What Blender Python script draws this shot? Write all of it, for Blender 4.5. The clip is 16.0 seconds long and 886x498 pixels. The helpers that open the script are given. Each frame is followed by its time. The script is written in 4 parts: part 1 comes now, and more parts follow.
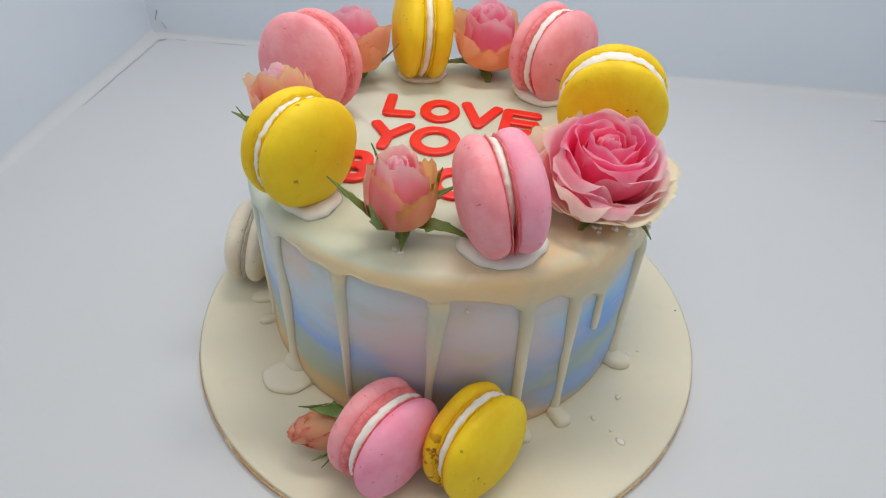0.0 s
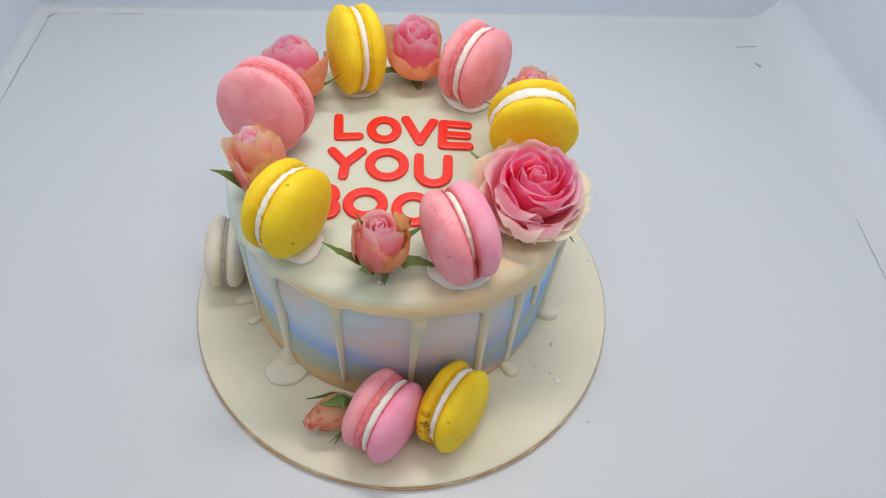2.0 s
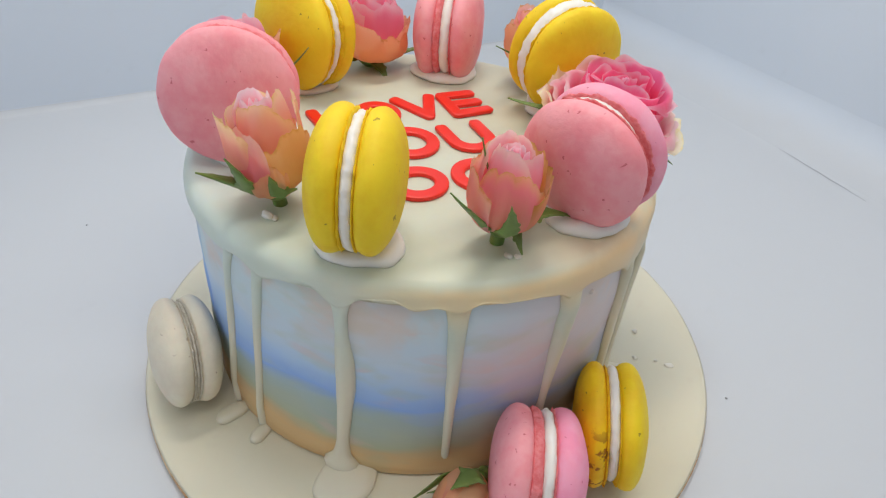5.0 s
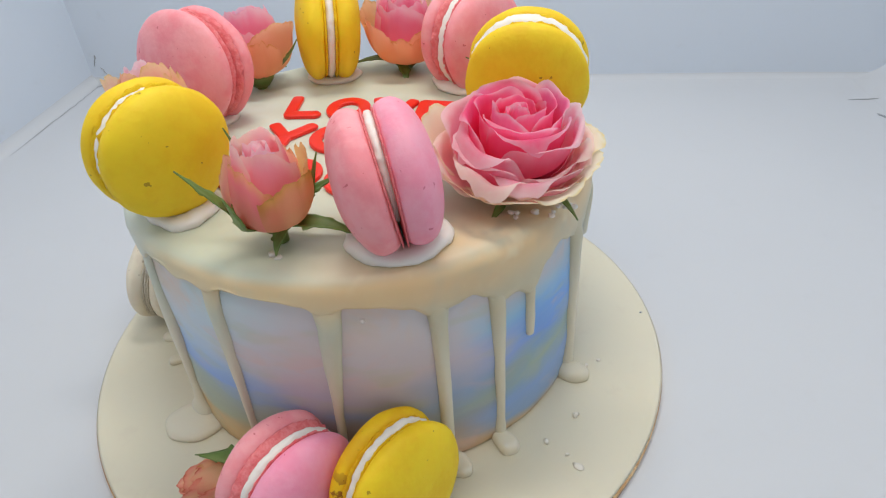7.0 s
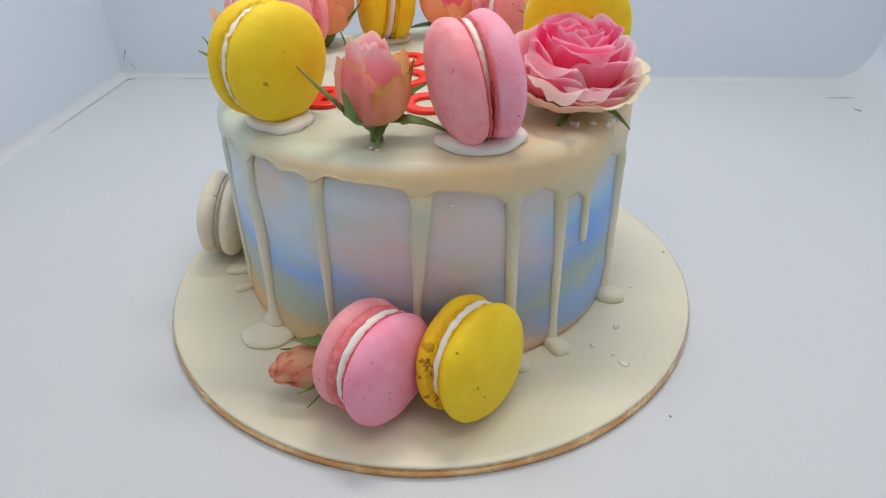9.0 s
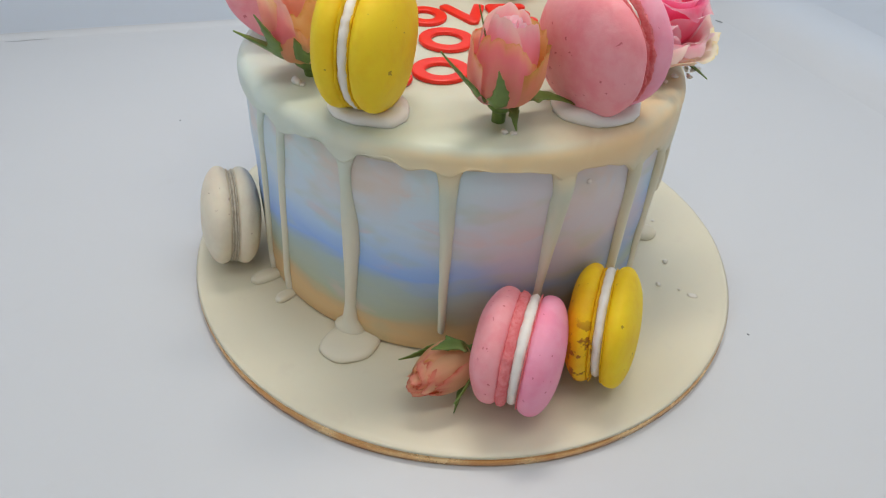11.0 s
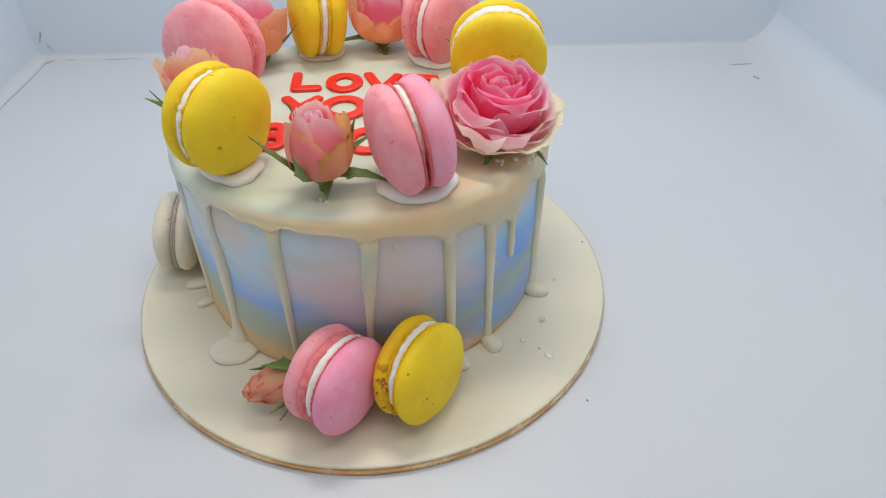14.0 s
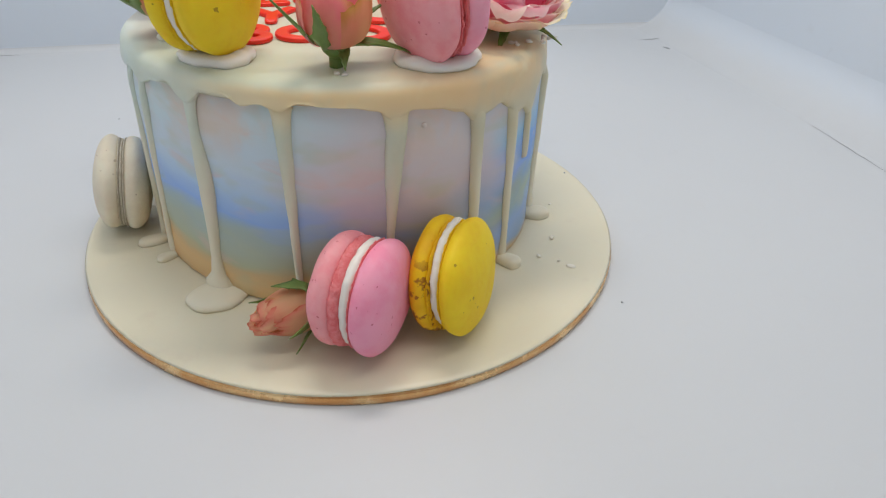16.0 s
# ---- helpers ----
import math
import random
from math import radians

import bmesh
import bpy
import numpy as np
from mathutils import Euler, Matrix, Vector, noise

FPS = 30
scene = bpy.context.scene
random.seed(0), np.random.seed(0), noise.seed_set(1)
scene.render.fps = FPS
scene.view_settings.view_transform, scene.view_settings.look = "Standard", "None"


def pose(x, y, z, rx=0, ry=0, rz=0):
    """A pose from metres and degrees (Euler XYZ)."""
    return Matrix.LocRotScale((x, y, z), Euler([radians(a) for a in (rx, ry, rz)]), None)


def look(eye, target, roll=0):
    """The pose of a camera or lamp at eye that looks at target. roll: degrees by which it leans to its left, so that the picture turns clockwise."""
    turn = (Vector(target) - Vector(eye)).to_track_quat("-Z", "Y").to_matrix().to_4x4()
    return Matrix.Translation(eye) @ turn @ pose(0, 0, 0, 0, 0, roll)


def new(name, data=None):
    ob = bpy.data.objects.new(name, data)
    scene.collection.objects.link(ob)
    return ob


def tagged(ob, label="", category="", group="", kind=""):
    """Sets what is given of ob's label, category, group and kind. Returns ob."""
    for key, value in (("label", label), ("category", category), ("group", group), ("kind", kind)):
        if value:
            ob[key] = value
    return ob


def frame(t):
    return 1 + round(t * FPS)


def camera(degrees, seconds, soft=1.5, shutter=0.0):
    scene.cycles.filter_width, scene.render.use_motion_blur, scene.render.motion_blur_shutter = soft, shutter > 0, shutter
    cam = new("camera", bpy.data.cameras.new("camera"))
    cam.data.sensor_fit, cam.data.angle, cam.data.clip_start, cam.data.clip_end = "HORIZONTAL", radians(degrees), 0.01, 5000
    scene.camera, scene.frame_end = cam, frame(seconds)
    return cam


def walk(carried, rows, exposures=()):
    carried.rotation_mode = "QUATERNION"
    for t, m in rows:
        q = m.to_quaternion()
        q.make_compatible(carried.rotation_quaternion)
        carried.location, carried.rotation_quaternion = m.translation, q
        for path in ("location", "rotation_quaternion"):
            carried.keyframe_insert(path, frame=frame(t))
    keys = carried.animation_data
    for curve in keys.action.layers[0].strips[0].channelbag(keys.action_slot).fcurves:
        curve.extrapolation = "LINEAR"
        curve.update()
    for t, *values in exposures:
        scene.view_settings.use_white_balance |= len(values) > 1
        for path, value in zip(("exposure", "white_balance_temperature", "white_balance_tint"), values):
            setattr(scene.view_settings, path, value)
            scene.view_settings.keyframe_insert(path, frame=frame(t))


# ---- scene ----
# ---------------------------------------------------------------- camera
cam = camera(69.26, 16.0, soft=1.2)
# seconds, x, y, z, yaw, pitch, roll
ROWS = [
    (0, 0.0222, -0.2525, 0.2543, 5.75, -41.08, 2.41),
    (0.5, 0.0150, -0.2242, 0.2720, -0.63, -43.17, 7.46),
    (1, 0.0086, -0.1809, 0.2817, -3.50, -48.39, 8.00),
    (1.5, 0.0012, -0.1868, 0.3163, -8.68, -52.48, 9.21),
    (2, -0.0084, -0.2478, 0.3403, -7.84, -51.77, 5.36),
    (2.5, -0.0214, -0.3034, 0.3216, -9.49, -47.47, 5.40),
    (3, -0.0414, -0.3502, 0.2872, -11.44, -35.17, 4.51),
    (3.5, -0.0575, -0.3316, 0.2322, -15.78, -35.83, 3.03),
    (4, -0.0789, -0.2609, 0.1816, -21.02, -33.94, 4.13),
    (4.5, -0.1190, -0.2275, 0.1896, -27.52, -35.59, 6.07),
    (5, -0.1150, -0.2003, 0.2222, -32.56, -37.81, 5.05),
    (5.2, -0.1015, -0.1922, 0.2332, -33.02, -39.51, 3.78),
    (7.3, 0.0674, -0.2433, 0.2165, 11.52, -37.08, -0.33),
    (7.5, 0.0707, -0.2526, 0.2148, 12.97, -37.59, 1.61),
    (8, 0.0964, -0.2679, 0.2000, 13.19, -35.03, 2.33),
    (8.5, 0.0891, -0.2757, 0.1939, 11.89, -34.87, 1.68),
    (8.7, 0.0655, -0.2873, 0.1946, 8.96, -33.13, 0.59),
    (10.8, -0.0887, -0.2594, 0.1904, -19.95, -38.87, 3.87),
    (11, -0.0929, -0.2477, 0.2037, -19.85, -39.89, 3.49),
    (11.5, -0.0817, -0.2248, 0.2450, -25.99, -41.95, 6.66),
    (12, -0.0544, -0.2384, 0.2880, -24.20, -42.30, 4.26),
    (12.5, -0.0045, -0.2239, 0.2910, -7.44, -48.95, 1.48),
    (13, 0.0103, -0.2095, 0.2950, -4.63, -48.75, 1.80),
    (13.5, 0.0125, -0.2704, 0.3022, -4.17, -46.05, 1.28),
    (14, 0.0233, -0.2886, 0.2496, -3.38, -40.23, 0.26),
    (14.5, 0.0294, -0.2757, 0.2055, -1.79, -36.52, 0.98),
    (15, 0.0272, -0.3078, 0.1981, -2.92, -33.31, 0.63),
    (15.5, 0.0098, -0.3183, 0.1796, -8.87, -33.48, 1.18),
    (16, -0.0382, -0.2972, 0.1757, -16.88, -34.30, 2.49),
]
# seconds, stops, kelvin, tint
EXPOSURES = [(0.0, -0.08, 6920, 10), (1.0, -0.08, 6780, 10), (2.0, -0.04, 6700, 10), (3.0, -0.08, 6760, 10), (4.0, -0.11, 6900, 10), (5.0, -0.03, 6740, 10), (7.5, 0.0, 6700, 10), (8.5, 0.0, 6700, 10),
             (11.0, -0.05, 6900, 10), (12.5, 0.0, 6680, 10), (13.5, -0.01, 6660, 10), (15.0, -0.01, 6700, 10), (16.0, -0.02, 6920, 10)]
walk(cam, [(t, pose(x, y, z, 90 + pitch, 0, yaw) @ pose(0, 0, 0, 0, 0, roll)) for t, x, y, z, yaw, pitch, roll in ROWS], EXPOSURES)

# ---------------------------------------------------------------- light
world = bpy.data.worlds.new("room_light")
scene.world = world
world.use_nodes = True
world.node_tree.nodes["Background"].inputs[0].default_value = (1.0, 0.98, 0.95, 1)
world.node_tree.nodes["Background"].inputs[1].default_value = 0.295


def area_lamp(name, at, target, sx, sy, watts, colour):
    data = bpy.data.lights.new(name, "AREA")
    data.shape, data.size, data.size_y, data.energy, data.color = "RECTANGLE", sx, sy, watts, colour
    ob = new(name, data)
    ob.matrix_world = look(at, target)
    return ob


# LED strips under the roof of the photo box
area_lamp("led_panel_rear", (0.03, 0.11, 0.66), (0.02, 0.02, 0.0), 0.26, 0.06, 1.56, (1.0, 0.955, 0.895))
area_lamp("led_panel_front", (0.03, -0.22, 0.68), (0.02, -0.04, 0.0), 0.50, 0.08, 1.00, (1.0, 0.955, 0.895))


# ---------------------------------------------------------------- materials
def rgb(r, g, b):
    """A colour from 0..255 display values."""
    def lin(c):
        c /= 255
        return c / 12.92 if c <= 0.04045 else ((c + 0.055) / 1.055) ** 2.4
    return (lin(r), lin(g), lin(b), 1)


class Mat:
    """A small builder for node materials."""

    def __init__(self, name, rough=0.5):
        self.m = bpy.data.materials.new(name)
        self.m.use_nodes = True
        self.t = self.m.node_tree
        self.b = self.t.nodes["Principled BSDF"]
        self.b.inputs["Roughness"].default_value = rough
        self.co = self.n("ShaderNodeTexCoord").outputs["Object"]

    def n(self, kind, **props):
        node = self.t.nodes.new(kind)
        for k, v in props.items():
            if k == "operation":
                node.operation = v
            elif k == "blend_type":
                node.blend_type = v
        return node

    def put(self, a, b):
        self.t.links.new(a, b)
        return self

    def val(self, socket, v):
        if hasattr(v, "is_linked"):
            self.t.links.new(v, socket)
        else:
            socket.default_value = v

    def noise(self, scale, detail=3.0, rough=0.55, vec=None, dist=0.0):
        n = self.n("ShaderNodeTexNoise")
        self.put(vec if vec is not None else self.co, n.inputs["Vector"])
        n.inputs["Scale"].default_value, n.inputs["Detail"].default_value = scale, detail
        n.inputs["Roughness"].default_value, n.inputs["Distortion"].default_value = rough, dist
        return n.outputs["Fac"]

    def math(self, op, a, b=0.0, clamp=False):
        n = self.n("ShaderNodeMath", operation=op)
        n.use_clamp = clamp
        self.val(n.inputs[0], a)
        self.val(n.inputs[1], b)
        return n.outputs[0]

    def step(self, x, lo, hi):
        n = self.n("ShaderNodeMapRange")
        n.interpolation_type = "SMOOTHSTEP"
        self.val(n.inputs["Value"], x)
        n.inputs["From Min"].default_value, n.inputs["From Max"].default_value = lo, hi
        return n.outputs[0]

    def mix(self, fac, a, b, mode="MIX"):
        n = self.n("ShaderNodeMixRGB", blend_type=mode)
        self.val(n.inputs[0], fac)
        self.val(n.inputs[1], a)
        self.val(n.inputs[2], b)
        return n.outputs[0]

    def ramp(self, fac, stops):
        n = self.n("ShaderNodeValToRGB")
        self.val(n.inputs[0], fac)
        e = n.color_ramp.elements
        while len(e) < len(stops):
            e.new(0.5)
        for el, (p, c) in zip(e, stops):
            el.position, el.color = p, c
        return n.outputs[0]

    def xyz(self, vec=None):
        n = self.n("ShaderNodeSeparateXYZ")
        self.put(vec if vec is not None else self.co, n.inputs[0])
        return n.outputs

    def colour(self, c):
        self.val(self.b.inputs["Base Color"], c)
        return self

    def bump(self, height, strength=0.3, distance=0.001):
        n = self.n("ShaderNodeBump")
        n.inputs["Strength"].default_value, n.inputs["Distance"].default_value = strength, distance
        self.put(height, n.inputs["Height"])
        self.put(n.outputs[0], self.b.inputs["Normal"])
        return self

    def sss(self, weight, radius, scale=0.004):
        self.b.inputs["Subsurface Weight"].default_value = weight
        self.b.inputs["Subsurface Radius"].default_value = radius
        self.b.inputs["Subsurface Scale"].default_value = scale
        return self

    def cells(self, scale, vec=None):
        n = self.n("ShaderNodeTexVoronoi")
        self.put(vec if vec is not None else self.co, n.inputs["Vector"])
        n.inputs["Scale"].default_value = scale
        return n.outputs["Distance"], n.outputs["Color"]

    def shifted(self):
        """Object coordinates, moved by a random step for each object."""
        info = self.n("ShaderNodeObjectInfo")
        n = self.n("ShaderNodeVectorMath", operation="ADD")
        self.put(self.co, n.inputs[0])
        self.put(info.outputs["Random"], n.inputs[1])
        return n.outputs[0], info.outputs["Random"]


def plain(name, a, b, rough, scale, bump_scale=None, bump=0.15, dist=0.0005, metal=0.0):
    m = Mat(name, rough)
    m.colour(m.mix(m.noise(scale, 4), a, b))
    m.b.inputs["Metallic"].default_value = metal
    if bump_scale:
        m.bump(m.noise(bump_scale, 3), bump, dist)
    return m


def wall_material(name, a, b, rough=0.42, gloss=0.5):
    m = Mat(name, rough)
    m.b.inputs["Specular IOR Level"].default_value = gloss
    big, small = m.noise(5, 3), m.noise(60, 4)
    c = m.mix(big, a, b)
    c = m.mix(m.math("MULTIPLY", m.step(small, 0.62, 0.8), 0.12), c, rgb(190, 192, 196))
    m.colour(c).bump(m.noise(25, 4), 0.10, 0.002)
    return m.m


WALL = wall_material("white_panel_paint", rgb(214, 225, 238), rgb(222, 230, 240), 0.6, 0.3)
FLOOR = wall_material("white_board_sheet", rgb(205, 210, 216), rgb(212, 216, 221))


def cove_material():
    """Floor sheet bent up into the wall: its tone runs from the one into the other."""
    m = Mat("white_cove_sheet", 0.55)
    m.b.inputs["Specular IOR Level"].default_value = 0.3
    up = m.step(m.xyz()[2], 0.0, 0.026)
    low = m.mix(m.noise(5, 3), rgb(205, 210, 216), rgb(212, 216, 221))
    c = m.mix(up, low, m.mix(m.noise(5, 3), rgb(214, 225, 238), rgb(222, 230, 240)))
    m.colour(c).bump(m.noise(25, 4), 0.10, 0.002)
    return m.m


COVE = cove_material()
CRACK = plain("dusty_gap", rgb(140, 146, 152), rgb(180, 184, 190), 0.8, 90).m


def icing_material():
    """Cream poured icing: mint towards the back left, peach along the front rim, ivory below."""
    m = Mat("cream_icing", 0.42)
    x, y, z = m.xyz()
    warp = m.noise(28, 4)
    side = m.math("ADD", m.math("MULTIPLY", x, 5.0), m.math("ADD", m.math("MULTIPLY", y, -1.4), m.math("MULTIPLY", warp, 0.9)))
    # The mint stops are also lightened, painting in the brighter light on the left.
    c = m.ramp(side, [(0.0, rgb(214, 227, 218)), (0.35, rgb(204, 212, 194)), (0.75, rgb(200, 200, 179)), (1.0, rgb(208, 198, 166))])
    rim = m.math("MULTIPLY", m.step(z, 0.0935, 0.0905), m.step(m.noise(38, 3), 0.30, 0.56))
    rim = m.math("MULTIPLY", m.math("MULTIPLY", rim, m.step(z, 0.074, 0.089)), m.step(x, -0.085, -0.02))
    c = m.mix(m.math("MULTIPLY", rim, 0.82), c, rgb(242, 208, 152))
    reach = m.math("SQRT", m.math("ADD", m.math("MULTIPLY", x, x), m.math("MULTIPLY", y, y)))
    flush = m.math("MULTIPLY", m.step(reach, 0.066, 0.086), m.step(m.math("SUBTRACT", m.math("MULTIPLY", x, 0.5), y), 0.025, 0.06))
    flush = m.math("MULTIPLY", m.math("MULTIPLY", flush, m.step(x, -0.015, 0.035)), m.step(z, 0.074, 0.089))
    c = m.mix(m.math("MULTIPLY", flush, m.math("MULTIPLY", m.step(m.noise(30, 3), 0.34, 0.58), 0.62)), c, rgb(236, 196, 142))
    # Paler spots paint highlights into the colour of the front rim.
    c = m.mix(m.math("MULTIPLY", flush, m.math("MULTIPLY", m.step(m.noise(46, 3), 0.54, 0.66), 0.6)), c, rgb(246, 232, 196))
    c = m.mix(m.step(z, 0.080, 0.040), c, rgb(230, 223, 202))
    fine = m.noise(160, 4)
    c = m.mix(m.math("MULTIPLY", fine, 0.15), c, rgb(238, 236, 212))
    m.colour(c).bump(m.noise(70, 4), 0.12, 0.001).sss(0.25, (1.0, 0.8, 0.6), 0.002)
    return m.m


def sponge_material():
    """Watercolour buttercream on the side: bands of blue, lilac, olive and a peach hem, brushed sideways."""
    m = Mat("watercolour_buttercream", 0.48)
    x, y, z = m.xyz()
    r = m.math("SQRT", m.math("ADD", m.math("MULTIPLY", x, x), m.math("MULTIPLY", y, y)))
    az = m.math("ARCTAN2", y, x)
    stretched = m.n("ShaderNodeMapping")
    stretched.inputs["Scale"].default_value = (1, 1, 2.2)
    m.put(m.co, stretched.inputs[0])
    warp = m.noise(16, 3, 0.5, stretched.outputs[0])
    warp2 = m.noise(42, 2, 0.5, stretched.outputs[0])
    h = m.math("ADD", z, m.math("ADD", m.math("MULTIPLY", m.math("SUBTRACT", warp, 0.5), 0.030), m.math("MULTIPLY", m.math("SUBTRACT", warp2, 0.5), 0.009)))
    u = m.math("MULTIPLY", h, 10.0)
    # Left-hand blues, raised in tone to carry that side's stronger light as colour.
    blue = m.ramp(u, [(0.06, rgb(230, 190, 132)), (0.13, rgb(214, 186, 138)), (0.20, rgb(184, 190, 162)), (0.31, rgb(172, 192, 190)),
                      (0.38, rgb(146, 186, 244)), (0.50, rgb(182, 212, 246)), (0.60, rgb(206, 224, 240)), (0.74, rgb(208, 227, 234)), (0.95, rgb(216, 228, 230))])
    # The brown low stops also put the shade behind the macarons into the colour.
    lilac = m.ramp(u, [(0.06, rgb(222, 184, 136)), (0.14, rgb(188, 162, 130)), (0.24, rgb(172, 162, 146)), (0.34, rgb(158, 178, 210)),
                       (0.42, rgb(192, 192, 212)), (0.52, rgb(216, 202, 210)), (0.68, rgb(216, 212, 218)), (0.95, rgb(220, 216, 218))])
    right = m.ramp(u, [(0.03, rgb(222, 194, 150)), (0.09, rgb(150, 180, 216)), (0.20, rgb(140, 176, 226)), (0.30, rgb(156, 184, 178)),
                       (0.38, rgb(112, 164, 240)), (0.52, rgb(118, 178, 246)), (0.64, rgb(156, 206, 238)), (0.80, rgb(206, 212, 220)), (0.95, rgb(214, 214, 214))])
    wob = m.math("MULTIPLY", m.math("SUBTRACT", warp, 0.5), 0.9)
    a2 = m.math("ADD", az, wob)
    c = m.mix(m.step(a2, -2.05, -1.65), blue, lilac)
    c = m.mix(m.step(a2, -1.15, -0.72), c, right)
    c = m.mix(m.math("MULTIPLY", m.step(warp2, 0.52, 0.70), 0.30), c, rgb(190, 198, 162))
    c = m.mix(m.math("MULTIPLY", m.step(m.noise(30, 3, 0.5, stretched.outputs[0], 0.6), 0.58, 0.72), 0.38), c, rgb(232, 194, 186))
    high = m.math("MULTIPLY", m.step(z, 0.058, 0.076), m.step(m.noise(24, 4, 0.55, None, 0.4), 0.46, 0.62))
    c = m.mix(m.math("MULTIPLY", high, 0.55), c, rgb(236, 200, 178))
    streak = m.n("ShaderNodeMapping")
    streak.inputs["Scale"].default_value = (1, 1, 14)
    m.put(m.co, streak.inputs[0])
    c = m.mix(m.math("MULTIPLY", m.noise(34, 4, 0.5, streak.outputs[0]), 0.08), c, rgb(224, 222, 226))
    m.colour(c).bump(m.noise(30, 3, 0.5, streak.outputs[0]), 0.10, 0.0012).sss(0.2, (1.0, 0.8, 0.7), 0.002)
    return m.m


def shell_material(name, a, b, pit, toasted=0.0, few=0.62):
    """A macaron shell: matte, softly mottled, with fine pores and a few dark pits."""
    m = Mat(name, 0.62)
    v, rnd = m.shifted()
    c = m.mix(m.step(m.noise(70, 5, 0.65, v), 0.36, 0.66), a, b)
    c = m.mix(m.math("MULTIPLY", m.noise(420, 3, 0.6, v), 0.18), c, a)
    bent = m.n("ShaderNodeVectorMath", operation="ADD")
    sway = m.n("ShaderNodeTexNoise")
    m.put(v, sway.inputs["Vector"])
    sway.inputs["Scale"].default_value = 420
    swing = m.n("ShaderNodeVectorMath", operation="SCALE")
    m.put(sway.outputs["Color"], swing.inputs[0])
    swing.inputs["Scale"].default_value = 0.0034
    m.put(v, bent.inputs[0])
    m.put(swing.outputs[0], bent.inputs[1])
    dist, cell = m.cells(320, bent.outputs[0])
    pick = m.step(m.xyz(cell)[0], few, few + 0.03)
    size = m.math("ADD", 0.11, m.math("MULTIPLY", m.math("POWER", m.xyz(cell)[1], 2.0), 0.17))
    inside = m.math("LESS_THAN", m.math("ADD", dist, m.math("MULTIPLY", m.noise(900, 2, 0.5, v), 0.10)), size)
    pits = m.math("MULTIPLY", pick, inside)
    c = m.mix(m.math("MULTIPLY", pits, 0.62), c, pit)
    if toasted:
        burn = m.step(m.noise(110, 4, 0.65, v), 0.485, 0.53)
        burn = m.math("MULTIPLY", burn, m.math("MULTIPLY", m.step(m.xyz()[2], 0.0090, 0.0056), m.math("MULTIPLY", m.step(m.xyz()[1], 0.004, 0.012), m.step(m.xyz()[0], -0.020, -0.010))))
        c = m.mix(m.math("MULTIPLY", burn, toasted), c, rgb(150, 78, 14))
    height = m.math("ADD", m.math("MULTIPLY", m.noise(300, 4, 0.6, v), 0.5), m.math("ADD", m.math("MULTIPLY", m.noise(75, 3, 0.5, v), 0.55), m.math("MULTIPLY", pits, -2.4)))
    m.colour(c).bump(height, 0.42, 0.0012).sss(0.15, (1.0, 0.5, 0.4), 0.002)
    return m.m


def foot_material(name, a, b, toasted=0.0):
    """The rough frilled foot of a macaron."""
    m = Mat(name, 0.8)
    v, rnd = m.shifted()
    n1 = m.noise(380, 5, 0.7, v)
    c = m.mix(m.step(n1, 0.35, 0.68), b, a)
    if toasted:
        c = m.mix(m.math("MULTIPLY", m.math("MULTIPLY", m.step(m.noise(150, 4, 0.65, v), 0.56, 0.62), m.math("MULTIPLY", m.step(m.xyz()[1], 0.004, 0.012), m.step(m.xyz()[0], -0.020, -0.010))), toasted), c, rgb(150, 80, 14))
    m.colour(c).bump(n1, 0.7, 0.0016)
    return m.m


PINK = shell_material("pink_shell", rgb(254, 172, 180), rgb(249, 146, 156), rgb(206, 70, 84), few=0.56)
PINK_FOOT = foot_material("pink_foot", rgb(252, 152, 156), rgb(240, 116, 122))
ROSY = shell_material("rosy_shell", rgb(252, 172, 194), rgb(250, 152, 178), rgb(206, 70, 100), few=0.46)
WARM_PINK = shell_material("warm_pink_shell", rgb(255, 168, 196), rgb(252, 150, 182), rgb(206, 66, 92), few=0.74)
YELLOW = shell_material("yellow_shell", rgb(252, 218, 34), rgb(246, 204, 20), rgb(130, 84, 16), few=0.80)
YELLOW_FOOT = foot_material("yellow_foot", rgb(252, 216, 34), rgb(246, 200, 20))
TOASTED_FOOT = foot_material("toasted_yellow_foot", rgb(252, 204, 20), rgb(236, 174, 8), 0.85)
TOASTED = shell_material("toasted_yellow_shell", rgb(248, 204, 18), rgb(238, 184, 8), rgb(120, 66, 12), 0.85, 0.80)
IVORY = shell_material("ivory_shell", rgb(240, 230, 208), rgb(232, 220, 198), rgb(176, 152, 130), few=0.78)
IVORY_FOOT = foot_material("ivory_foot", rgb(228, 220, 204), rgb(204, 194, 176))
CREAM = plain("white_buttercream", rgb(246, 244, 240), rgb(238, 234, 226), 0.45, 120, 140, 0.25, 0.0012).sss(0.3, (1, 0.9, 0.8), 0.002).m
FLAKE = plain("dried_icing_flake", rgb(240, 236, 226), rgb(232, 226, 212), 0.5, 300).m
ICING = icing_material()
SPONGE = sponge_material()
RED = plain("red_fondant", rgb(246, 52, 34), rgb(238, 40, 28), 0.34, 180, 220, 0.12, 0.0006).sss(0.1, (1, 0.3, 0.2), 0.001).m


